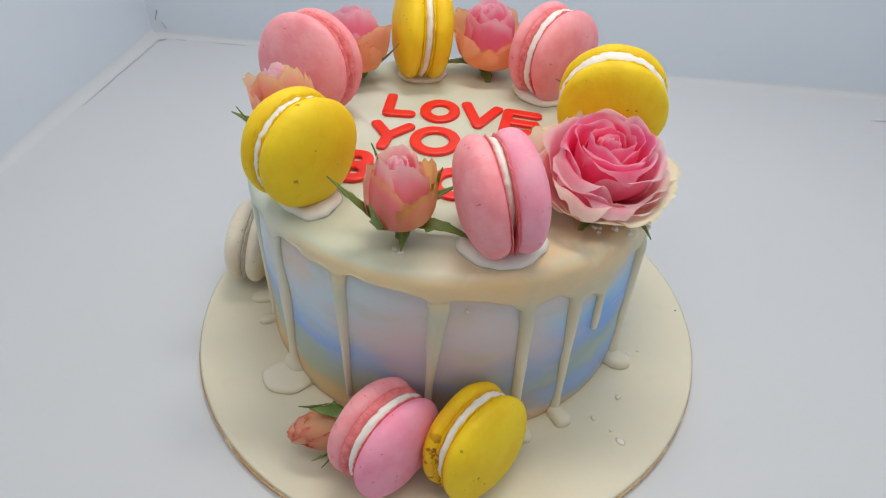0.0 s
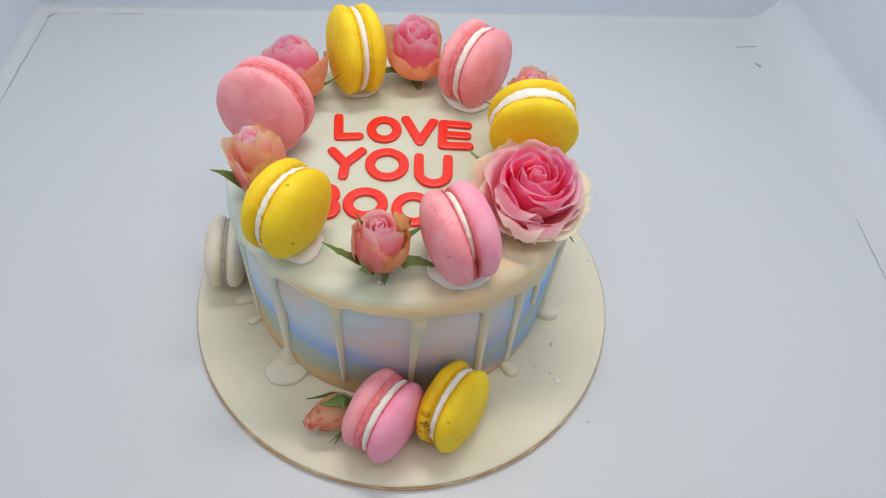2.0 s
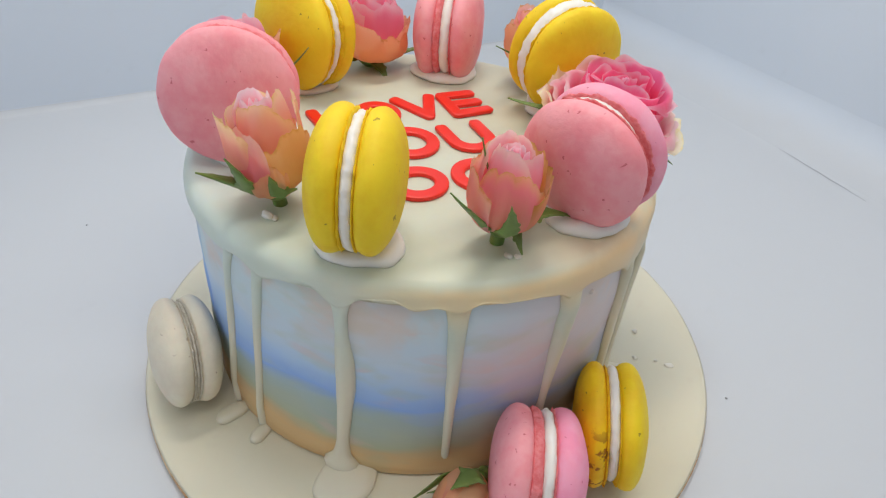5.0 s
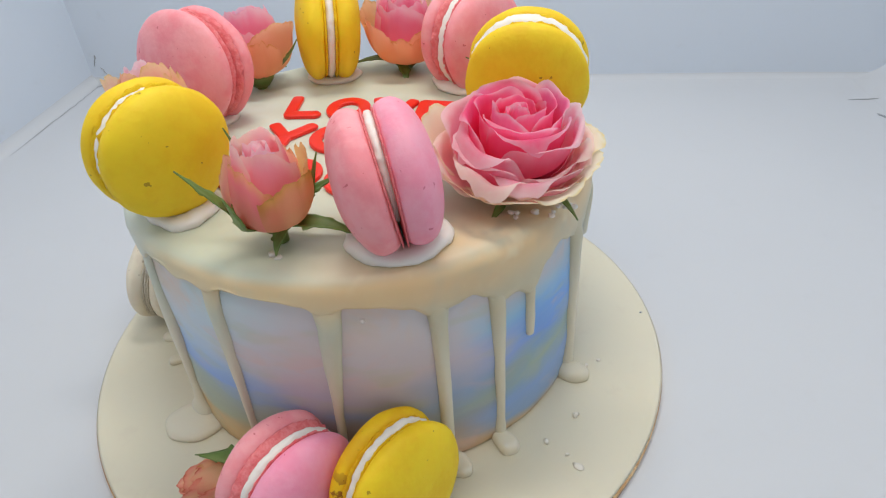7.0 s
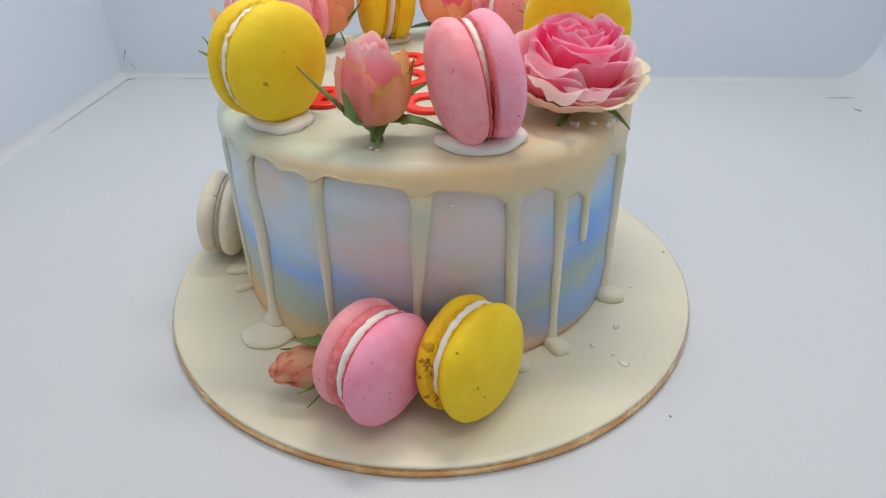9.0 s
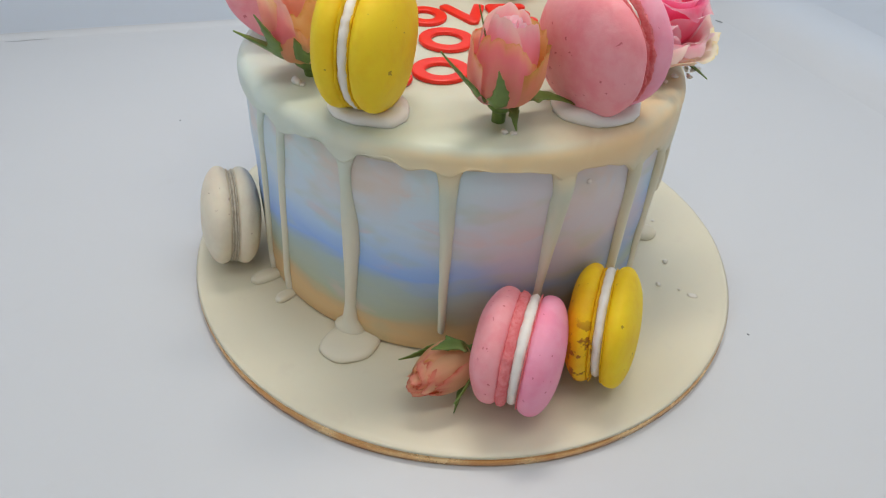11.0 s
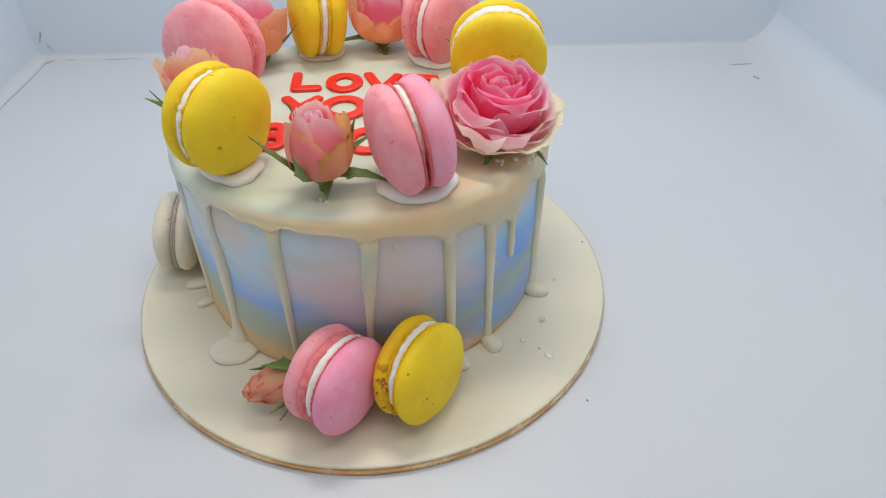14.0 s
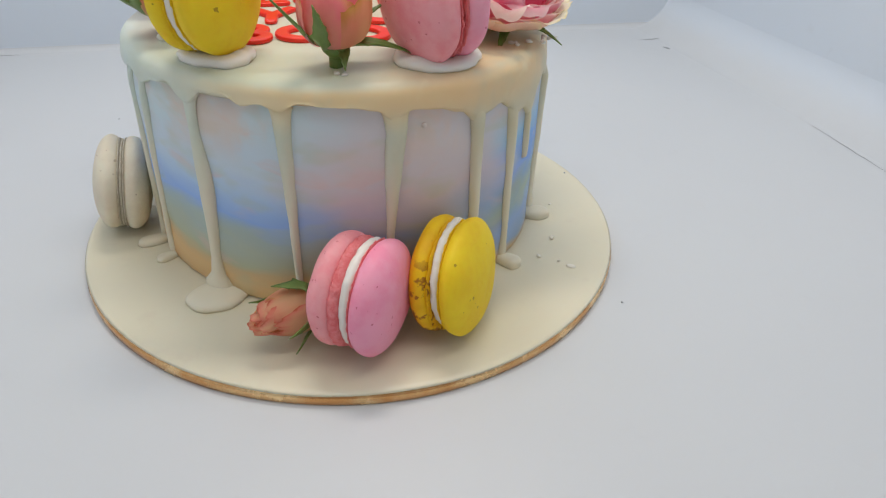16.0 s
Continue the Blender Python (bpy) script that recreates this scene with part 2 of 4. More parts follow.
def board_material():
    m = Mat("ivory_fondant", 0.40)
    c = m.mix(m.noise(14, 4), rgb(223, 217, 192), rgb(230, 224, 203))
    c = m.mix(m.math("MULTIPLY", m.step(m.noise(90, 4), 0.58, 0.75), 0.25), c, rgb(214, 204, 184))
    dist, cell = m.cells(120)
    c = m.mix(m.math("MULTIPLY", m.math("MULTIPLY", m.step(m.xyz(cell)[0], 0.93, 0.95), m.step(dist, 0.14, 0.10)), 0.5), c, rgb(190, 176, 150))
    m.colour(c).bump(m.noise(60, 4), 0.14, 0.0008).sss(0.15, (1, 0.8, 0.6), 0.002)
    return m.m


BOARD = board_material()


def gold_material():
    m = Mat("worn_gold_foil", 0.38)
    n1 = m.noise(70, 5, 0.65)
    c = m.mix(m.step(n1, 0.38, 0.66), rgb(222, 164, 104), rgb(250, 214, 160))
    m.colour(c).bump(m.noise(240, 4), 0.3, 0.0008)
    m.b.inputs["Metallic"].default_value = 0.85
    m.put(m.math("ADD", 0.08, m.math("MULTIPLY", n1, 0.34)), m.b.inputs["Roughness"])
    return m.m


GOLD = gold_material()


def petal_material(name, lip, body, patch, amount, b1=0.78, dry=None, thin=0.60):
    """A rose petal: its body colour, a paler or warmer flush in the middle, a rim towards the lip, fine veins, and a dried lip where there is one."""
    m = Mat(name, 0.50)
    m.b.inputs["Specular IOR Level"].default_value = 0.15
    uv = m.n("ShaderNodeTexCoord").outputs["UV"]
    u, v, _ = m.xyz(uv)
    blot, chance = m.shifted()
    n0 = m.math("SUBTRACT", m.noise(130, 4, 0.6, blot), 0.5)
    across = m.math("MULTIPLY", m.math("ABSOLUTE", m.math("SUBTRACT", u, 0.5)), 2.0)
    rim = m.math("ADD", v, m.math("ADD", m.math("MULTIPLY", across, 0.10), m.math("MULTIPLY", n0, 0.22)))
    c = m.mix(m.step(rim, b1, 1.06), body, lip)
    dx, dy = m.math("MULTIPLY", across, 0.62), m.math("SUBTRACT", v, 0.34)
    far = m.math("SQRT", m.math("ADD", m.math("MULTIPLY", dx, dx), m.math("MULTIPLY", dy, dy)))
    mask = m.step(m.math("ADD", far, m.math("MULTIPLY", n0, 0.55)), 0.66, 0.14)
    c = m.mix(m.math("MULTIPLY", m.math("MULTIPLY", mask, amount), m.math("ADD", 0.55, m.math("MULTIPLY", chance, 0.45))), c, patch)
    vein = m.n("ShaderNodeMapping")
    vein.inputs["Scale"].default_value = (34, 2.0, 1)
    m.put(uv, vein.inputs[0])
    n1 = m.noise(1.0, 4, 0.6, vein.outputs[0])
    c = m.mix(m.math("MULTIPLY", n1, 0.16), c, lip)
    if dry:
        edge = m.math("ADD", v, m.math("MULTIPLY", m.math("SUBTRACT", m.noise(260, 3, 0.6, blot), 0.5), 0.30))
        c = m.mix(m.step(edge, 0.93, 1.06), c, dry)
    m.colour(c).bump(n1, 0.22, 0.0007)
    glow = m.n("ShaderNodeBsdfTranslucent")
    m.put(c, glow.inputs["Color"])
    both = m.n("ShaderNodeMixShader")
    both.inputs[0].default_value = thin
    m.put(m.b.outputs[0], both.inputs[1])
    m.put(glow.outputs[0], both.inputs[2])
    m.put(both.outputs[0], m.t.nodes["Material Output"].inputs["Surface"])
    return m.m


P_HEART = petal_material("deep_pink_petal", rgb(255, 214, 230), rgb(255, 122, 172), rgb(255, 86, 142), 0.8, 0.84, thin=0.64)
P_MID = petal_material("pink_petal", rgb(255, 234, 240), rgb(255, 176, 204), rgb(255, 116, 160), 0.9, 0.72, thin=0.64)
P_RING = petal_material("soft_pink_petal", rgb(255, 244, 236), rgb(255, 208, 216), rgb(255, 158, 182), 0.9, 0.64, thin=0.62)
P_PALE = petal_material("pale_rim_petal", rgb(255, 250, 224), rgb(255, 230, 220), rgb(255, 244, 200), 0.75, 0.60, rgb(250, 232, 166), thin=0.5)
P_PEACH = petal_material("peach_petal", rgb(254, 212, 172), rgb(254, 206, 162), rgb(255, 214, 160), 0.7, 0.76, rgb(230, 178, 112))
P_GOLD = petal_material("golden_petal", rgb(252, 220, 152), rgb(252, 216, 146), rgb(248, 216, 134), 0.8, 0.76, rgb(232, 192, 108))
P_OLIVE = petal_material("olive_gold_petal", rgb(222, 190, 112), rgb(250, 200, 164), rgb(238, 204, 150), 0.7, 0.70, rgb(190, 162, 84))
P_BLUSH = petal_material("blush_petal", rgb(255, 220, 212), rgb(255, 174, 188), rgb(255, 154, 172), 0.6, 0.76)
P_BLOOM = petal_material("even_pink_petal", rgb(255, 216, 228), rgb(255, 158, 190), rgb(255, 134, 172), 0.6, 0.80)
P_STREAK = petal_material("streaked_pink_petal", rgb(252, 208, 164), rgb(255, 164, 180), rgb(255, 222, 180), 0.65, 0.84, rgb(230, 190, 110))
P_EDGE = petal_material("dry_edged_petal", rgb(255, 212, 184), rgb(255, 184, 190), rgb(255, 200, 188), 0.7, 0.76, rgb(222, 160, 84))
P_CREAM = petal_material("cream_flushed_petal", rgb(255, 228, 186), rgb(255, 196, 190), rgb(255, 220, 160), 0.7, 0.72, rgb(236, 206, 130))
P_DRY = petal_material("dry_rose_petal", rgb(246, 168, 150), rgb(252, 216, 180), rgb(250, 228, 180), 0.95, 0.80, rgb(214, 116, 90))


def leaf_material():
    m = Mat("rose_sepal_green", 0.48)
    c = m.mix(m.noise(150, 4), rgb(74, 104, 46), rgb(134, 158, 82))
    m.colour(c).bump(m.noise(400, 3), 0.25, 0.0005).sss(0.2, (0.4, 1, 0.3), 0.001)
    return m.m


GREEN = leaf_material()


# ---------------------------------------------------------------- mesh helpers
def part(name, bm, material, parent=None, label="", smooth=True):
    """Links a bmesh as one mesh object under a thing or a part."""
    me = bpy.data.meshes.new(name)
    bmesh.ops.recalc_face_normals(bm, faces=bm.faces[:])
    bm.to_mesh(me)
    bm.free()
    me.materials.append(material)
    if smooth:
        me.polygons.foreach_set("use_smooth", [True] * len(me.polygons))
    ob = new(name, me)
    if parent is not None:
        ob.parent = parent
    if label:
        tagged(ob, label)
    return ob


def thing(name, label, category, at=(0, 0, 0), group="", kind=""):
    ob = new(name)
    ob.empty_display_size = 0.01
    ob.location = at
    return tagged(ob, label, category, group, kind)


def box(bm, x0, y0, z0, x1, y1, z1):
    r = bmesh.ops.create_cube(bm, size=1)
    bmesh.ops.scale(bm, verts=r["verts"], vec=(x1 - x0, y1 - y0, z1 - z0))
    bmesh.ops.translate(bm, verts=r["verts"], vec=((x0 + x1) / 2, (y0 + y1) / 2, (z0 + z1) / 2))


def lathe(profile, seg, wob=None, bm=None):
    """A turned solid from (radius, height) pairs, closed on its axis. wob(angle, radius, height) may move a point."""
    bm = bm or bmesh.new()
    rings = []
    for r, h in profile:
        if r < 1e-6:
            p = Vector((0, 0, h))
            rings.append([bm.verts.new(wob(0, p, h) if wob else p)])
            continue
        ring = []
        for i in range(seg):
            a = 2 * math.pi * i / seg
            p = Vector((r * math.cos(a), r * math.sin(a), h))
            ring.append(bm.verts.new(wob(a, p, h) if wob else p))
        rings.append(ring)
    for a, b in zip(rings, rings[1:]):
        for i in range(seg):
            j = (i + 1) % seg
            quad = [a[i % len(a)], a[j % len(a)], b[j % len(b)], b[i % len(b)]]
            quad = list(dict.fromkeys(quad))
            if len(quad) > 2:
                bm.faces.new(quad)
    return bm


def tube(bm, points, widths, up=Vector((0, 0, 1)), flat=1.0, seg=12, square=2.0):
    """A sweep with rounded ends along points. widths: radius at each point; flat: thickness over width along up."""
    pts = [Vector(p) for p in points]
    n = len(pts)
    dirs = [(pts[min(i + 1, n - 1)] - pts[max(i - 1, 0)]).normalized() for i in range(n)]
    stations = []
    for k in range(4):
        a = math.pi / 2 * (k / 4)
        stations.append((pts[0] - dirs[0] * widths[0] * math.cos(a), dirs[0], widths[0] * math.sin(a)))
    stations += [(p, d, w) for p, d, w in zip(pts, dirs, widths)]
    for k in range(3, -1, -1):
        a = math.pi / 2 * (k / 4)
        stations.append((pts[-1] + dirs[-1] * widths[-1] * math.cos(a), dirs[-1], widths[-1] * math.sin(a)))
    rings = []
    for p, d, w in stations:
        if w < 1e-7:
            rings.append([bm.verts.new(p)])
            continue
        s = d.cross(up).normalized()
        t = s.cross(d).normalized()
        ring = []
        for i in range(seg):
            a = 2 * math.pi * i / seg
            ca, sa = math.cos(a), math.sin(a)
            e = 2.0 / square
            ring.append(bm.verts.new(p + s * (w * math.copysign(abs(ca) ** e, ca)) + t * (w * flat * math.copysign(abs(sa) ** e, sa))))
        rings.append(ring)
    for a, b in zip(rings, rings[1:]):
        for i in range(seg):
            j = (i + 1) % seg
            quad = list(dict.fromkeys([a[i % len(a)], a[j % len(a)], b[j % len(b)], b[i % len(b)]]))
            if len(quad) > 2:
                bm.faces.new(quad)
    return bm


def wobble(p, scale, amount, seed=0.0):
    return noise.noise(Vector(p) * scale + Vector((seed, seed * 1.7, seed * 0.6))) * amount


# ---------------------------------------------------------------- the photo box
X0, X1, Y1, YF, ZT = -0.316, 0.372, 0.298, -0.62, 0.72


def panel(name, coords, material, label):
    bm = bmesh.new()
    box(bm, *coords)
    return tagged(part(name, bm, material, smooth=False), label, name.split("_")[0], kind="structure")


panel("floor", (X0 - 0.02, -1.4, -0.02, X1 + 0.02, Y1 + 0.02, 0.0), FLOOR, "smooth white sheet lining the base of the photo box")
panel("wall_north", (X0 - 0.02, Y1, 0.0, X1 + 0.02, Y1 + 0.02, ZT), WALL, "bluish white back panel of the photo box")
panel("wall_west", (X0 - 0.02, YF, 0.0, X0, Y1, ZT), WALL, "bluish white side panel of the photo box")
panel("wall_east", (X1, YF, 0.0, X1 + 0.02, Y1, ZT), WALL, "bluish white side panel of the photo box")
panel("ceiling", (X0 - 0.02, YF, ZT, X1 + 0.02, Y1 + 0.02, ZT + 0.02), WALL, "white roof panel of the photo box")


def cove(name, a, b, inward, radius, label, uneven=0.12):
    """A soft fillet where the base sheet turns up into a wall."""
    bm = bmesh.new()
    a, b, inward = Vector(a), Vector(b), Vector(inward)
    steps, arc = 60, 14
    rows = []
    for i in range(steps + 1):
        p = a.lerp(b, i / steps)
        r = radius * (1 + wobble(p, 9, uneven, 3.0))
        row = []
        for k in range(arc + 1):
            t = math.pi / 2 * k / arc
            row.append(bm.verts.new(p + inward * (r - r * math.sin(t)) + Vector((0, 0, r - r * math.cos(t) - 0.00003))))
        row = row[::-1]
        rows.append(row)
    for r0, r1 in zip(rows, rows[1:]):
        for k in range(arc):
            bm.faces.new((r0[k], r1[k], r1[k + 1], r0[k + 1]))
    return tagged(part(name, bm, COVE), label, "trim", kind="structure")


cove("trim_north", (X0, Y1 + 0.0003, 0), (X1, Y1 + 0.0003, 0), (0, -1, 0), 0.006, "rounded white fillet along the back panel")
cove("trim_west", (X0 - 0.0003, YF, 0), (X0 - 0.0003, Y1, 0), (1, 0, 0), 0.009, "rounded white fillet along the side panel")
cove("trim_east", (X1 + 0.0003, YF, 0), (X1 + 0.0003, Y1, 0), (-1, 0, 0), 0.037, "broad rounded white fillet along the side panel", 0.0)


def seam_gap(points, width, label="thin dusty gap in the white base sheet"):
    bm = bmesh.new()
    tube(bm, points, [width * (0.4 + 0.6 * math.sin(math.pi * (i + 0.5) / len(points))) for i in range(len(points))], flat=0.25, seg=6)
    return tagged(part("seam_gap", bm, CRACK), label, "gap", kind="structure")


def crooked(a, b, n=8, amount=0.0012):
    a, b = Vector(a), Vector(b)
    return [a.lerp(b, i / (n - 1)) + Vector((wobble((i * 0.3, a.x, a.y), 3, amount), wobble((a.y, i * 0.3, a.x), 3, amount), 0)) for i in range(n)]


seam_gap(crooked((0.318, 0.2530, 0.0002), (0.340, 0.2545, 0.0004)), 0.0006)
seam_gap(crooked((0.3290, 0.228, 0.0002), (0.3315, 0.223, 0.0003), 4), 0.0016, "small grey scuff on the white base sheet")
seam_gap(crooked((0.3355, 0.043, 0.0002), (0.3290, -0.032, 0.0002), 14), 0.00032)
seam_gap(crooked((-0.254, 0.2915, 0.0002), (-0.225, 0.2920, 0.0002), 12), 0.0005)
seam_gap(crooked((-0.290, 0.2915, 0.0002), (-0.281, 0.2915, 0.0002), 5), 0.0005)
seam_gap(crooked((-0.3055, 0.290, 0.0002), (-0.3070, 0.160, 0.0002), 22, 0.0016), 0.0004)
seam_gap(crooked((-0.3000, 0.2910, 0.0003), (-0.3062, 0.2850, 0.0003), 5), 0.0009, "torn grey edge of the lining")
seam_gap(crooked((-0.3100, 0.2976, 0.0150), (-0.3060, 0.2976, 0.0240), 5), 0.0011, "torn grey corner of the lining")
seam_gap(crooked((-0.3010, 0.2976, 0.0070), (-0.3040, 0.2976, 0.0130), 5), 0.0007, "torn grey corner of the lining")

# ---------------------------------------------------------------- cake board
BX, BY, BR, BT = 0.0020, -0.0139, 0.1276, 0.0052
cake_board = thing("cake_board", "round ivory fondant covered cake board with a worn gold edge", "cake board", (BX, BY, 0))


def edge_wob(amount, seed):
    def go(a, p, h):
        k = 1 + wobble((math.cos(a) * 1.5, math.sin(a) * 1.5, 0), 2.0, amount, seed)
        return Vector((p.x * k, p.y * k, p.z))
    return go


def top_wob(a, p, h):
    if h > 0.004:
        return Vector((p.x, p.y, p.z + wobble(p, 22, 0.0004, 5)))
    return p


part("edge_band", lathe([(0, 0.0), (BR - 0.0006, 0.0), (BR, 0.0006), (BR, 0.0032), (BR - 0.0004, 0.0039), (BR - 0.0012, 0.0043), (0, 0.0043)], 128, edge_wob(0.003, 1)), GOLD, cake_board, "worn gold foil edge")
part("fondant_top", lathe([(0, 0.0040), (BR - 0.0012, 0.0040), (BR - 0.0004, 0.0045), (BR - 0.0014, 0.0051)] + [(BR * k, BT) for k in (0.97, 0.9, 0.8, 0.7, 0.6, 0.45, 0.3, 0.15)] + [(0, BT)], 128, top_wob), BOARD, cake_board)

# ---------------------------------------------------------------- cake
R, TOP = 0.0925, 0.0991


def girth(z):
    """The cake's radius at a height above the board: it narrows a little towards the top."""
    return R - 0.013 * z


cake = thing("cake", "round pastel watercolour cake with cream drips on an ivory board", "cake", (0, 0, BT))
part("sponge_side", lathe([(0, 0.0002), (R - 0.001, 0.0002), (R, 0.0015)] + [(girth(z) - 0.0004 + wobble((0, 0, z), 60, 0.0004), z) for z in np.linspace(0.006, 0.080, 16)] + [(girth(0.086) - 0.0008, 0.086), (girth(0.09) - 0.004, 0.0915), (0, 0.0915)], 160,
     lambda a, p, h: p + Vector((math.cos(a), math.sin(a), 0)) * (wobble((math.cos(a) * 2, math.sin(a) * 2, h * 30), 2.2, 0.0007, 2) if 0.001 < h < 0.09 else 0)), SPONGE, cake)

# lower edge of the poured icing, by bearing in degrees
HEM = [(-180, 0.090), (-165, 0.0895), (-158, 0.0915), (-152, 0.088), (-146, 0.0915), (-140, 0.093), (-134.5, 0.087), (-129, 0.0938), (-124, 0.0945), (-120, 0.0905), (-116, 0.092), (-111.5, 0.0895),
       (-107, 0.0938), (-102, 0.0922), (-96, 0.0917), (-91, 0.0902), (-87.5, 0.086), (-83, 0.0895), (-77, 0.0885), (-71, 0.0857), (-66, 0.0800), (-62, 0.0825), (-58, 0.0843), (-54.5, 0.081), (-51.5, 0.0755),
       (-47, 0.0768), (-42.2, 0.0715), (-38, 0.081), (-33, 0.0855), (-28, 0.082), (-22, 0.076), (-14, 0.084), (-4, 0.080), (8, 0.087), (30, 0.084), (55, 0.088), (80, 0.083), (105, 0.089), (130, 0.085), (155, 0.088), (180, 0.090)]


def hem(deg):
    for (a0, z0), (a1, z1) in zip(HEM, HEM[1:]):
        if a0 <= deg <= a1:
            t = (deg - a0) / (a1 - a0)
            t = t * t * (3 - 2 * t)
            return z0 + (z1 - z0) * t
    return 0.09


def icing_mesh():
    bm = bmesh.new()
    seg = 360
    rings = []
    top = TOP - BT
    for k in (0.15, 0.3, 0.45, 0.6, 0.72, 0.82, 0.89):
        rings.append([Vector((R * k * math.cos(a), R * k * math.sin(a), top + wobble((R * k * math.cos(a), R * k * math.sin(a), 0), 24, 0.0007, 4)))
                      for a in (2 * math.pi * i / seg for i in range(seg))])
    for k in range(1, 7):
        t = math.pi / 2 * k / 6
        rr, zz = girth(top - 0.004) + 0.0012 - 0.0065 + 0.0065 * math.sin(t), top - 0.0065 + 0.0065 * math.cos(t)
        rings.append([Vector(((rr + wobble((math.cos(a), math.sin(a), 0), 5, 0.0005, 6)) * math.cos(a), (rr + wobble((math.cos(a), math.sin(a), 0), 5, 0.0005, 6)) * math.sin(a), zz)) for a in (2 * math.pi * i / seg for i in range(seg))])
    for k, out in ((0.35, 0.0013), (0.7, 0.0015), (0.9, 0.0014), (1.0, 0.0006), (0.97, -0.0012)):
        ring = []
        for i in range(seg):
            a = 2 * math.pi * i / seg
            deg = math.degrees(a)
            deg = deg - 360 if deg > 180 else deg
            low = hem(deg) - BT
            z = top - 0.0065 + (low - top + 0.0065) * k
            ring.append(Vector(((girth(z) + out) * math.cos(a), (girth(z) + out) * math.sin(a), z)))
        rings.append(ring)
    vs = [[bm.verts.new(p) for p in ring] for ring in rings]
    c = bm.verts.new((0, 0, top))
    for i in range(seg):
        bm.faces.new((c, vs[0][i], vs[0][(i + 1) % seg]))
    for a, b in zip(vs, vs[1:]):
        for i in range(seg):
            j = (i + 1) % seg
            bm.faces.new((a[i], b[i], b[j], a[j]))
    return bm


part("poured_icing", icing_mesh(), ICING, cake, "pale cream poured icing")


def drip(stations, label=""):
    """One run of icing down the side. stations: bearing, height above the table, half width. It leaves the poured icing flush with it."""
    bm = bmesh.new()
    n, seg = 26, 16
    rings = []
    flare = stations[0][2] - stations[1][2] * 1.1
    stations = [(stations[0][0], min(stations[0][1], 0.0914), stations[1][2] * 1.1)] + list(stations[1:])
    top = stations[0][1]
    for i in range(n):
        s = i / (n - 1) * (len(stations) - 1)
        k = min(int(s), len(stations) - 2)
        t = s - k
        b, z, w = (stations[k][j] + (stations[k + 1][j] - stations[k][j]) * t for j in range(3))
        b += wobble((z * 40, stations[0][0], 0), 1.0, 0.3)
        w *= 1 + wobble((z * 90, b * 0.3, 1), 1.0, 0.12)
        w *= 0.86
        w += flare * math.exp(-(top - z) / 0.0028)
        swell = min(1.0, (top - z) / 0.010)
        deep = 0.0007 + swell * swell * (3 - 2 * swell) * (0.36 * w - 0.0001)
        rings.append((b, z, w, deep))
    b, z, w, deep = rings[-1]
    for q in (0.45, 0.75, 0.93, 1.0):
        rings.append((b, z - w * 1.1 * q, w * math.sqrt(max(0.0, 1 - q * q)) + 1e-5, deep * math.sqrt(max(0.0, 1 - q * q)) + 1e-5))
    vs = []
    for b, z, w, deep in rings:
        ring = []
        for i in range(seg):
            a = 2 * math.pi * i / seg
            bearing = math.radians(b) + w * math.cos(a) / R
            rad = girth(z - BT) - 0.0004 + deep * (1.6 * math.sin(a) if math.sin(a) > 0 else 0.5 * math.sin(a))
            ring.append(bm.verts.new((rad * math.cos(bearing), rad * math.sin(bearing), z - BT)))
        vs.append(ring)
    for r0, r1 in zip(vs, vs[1:]):
        for i in range(seg):
            j = (i + 1) % seg
            bm.faces.new((r0[i], r0[j], r1[j], r1[i]))
    bm.faces.new(vs[0])
    bm.faces.new(vs[-1])
    return part("drip", bm, ICING, cake, label)


def puddle(x, y, rx, ry, h, turn=0.0, label=""):
    """Icing that ran out onto the board."""
    prof = [(0, 0.0002), (0.97, 0.0002), (1.0, 0.22), (0.97, 0.5), (0.86, 0.78), (0.6, 0.95), (0.3, 1.0), (0, 1.0)]
    c, s = math.cos(turn), math.sin(turn)

    def go(a, p, hh):
        k = 1 + wobble((math.cos(a), math.sin(a), x * 100), 1.1, 0.14)
        px, py = p.x * rx * k, p.y * ry * k
        q = Vector((px * c - py * s, px * s + py * c, hh * h))
        to_axis = Vector((-x, -y, 0)).normalized()
        return Vector((x, y, 0)) + q + to_axis * max(0.0, q.dot(to_axis)) / max(rx, ry) * max(0.0, math.hypot(x, y) - R - 0.0015)
    return part("icing_puddle", lathe(prof, 28, go), ICING, cake, label)


drip([(-134.6, 0.0935, 0.0056), (-134.5, 0.084, 0.0026), (-134.2, 0.076, 0.0026), (-133.8, 0.064, 0.0040), (-133.8, 0.052, 0.0042), (-134.2, 0.038, 0.0032), (-134.6, 0.022, 0.0028), (-134.9, 0.013, 0.0042), (-135.2, 0.0085, 0.0080)])
puddle(-0.0682, -0.0738, 0.0112, 0.0088, 0.0032, -0.3)
drip([(-111.6, 0.0940, 0.0056), (-111.4, 0.084, 0.0036), (-111.2, 0.066, 0.0028), (-111.2, 0.045, 0.0022), (-111.2, 0.018, 0.0016)])
drip([(-86.8, 0.0930, 0.0075), (-86.6, 0.081, 0.0044), (-87.0, 0.074, 0.0046), (-87.6, 0.058, 0.0030), (-88.4, 0.040, 0.0021), (-88.6, 0.022, 0.0017)])
drip([(-65.4, 0.0880, 0.0072), (-65.4, 0.076, 0.0038), (-65.2, 0.060, 0.0032), (-64.9, 0.040, 0.0029), (-64.6, 0.016, 0.0026), (-64.4, 0.0075, 0.0034)])
puddle(0.0438, -0.0878, 0.0046, 0.0042, 0.0036)
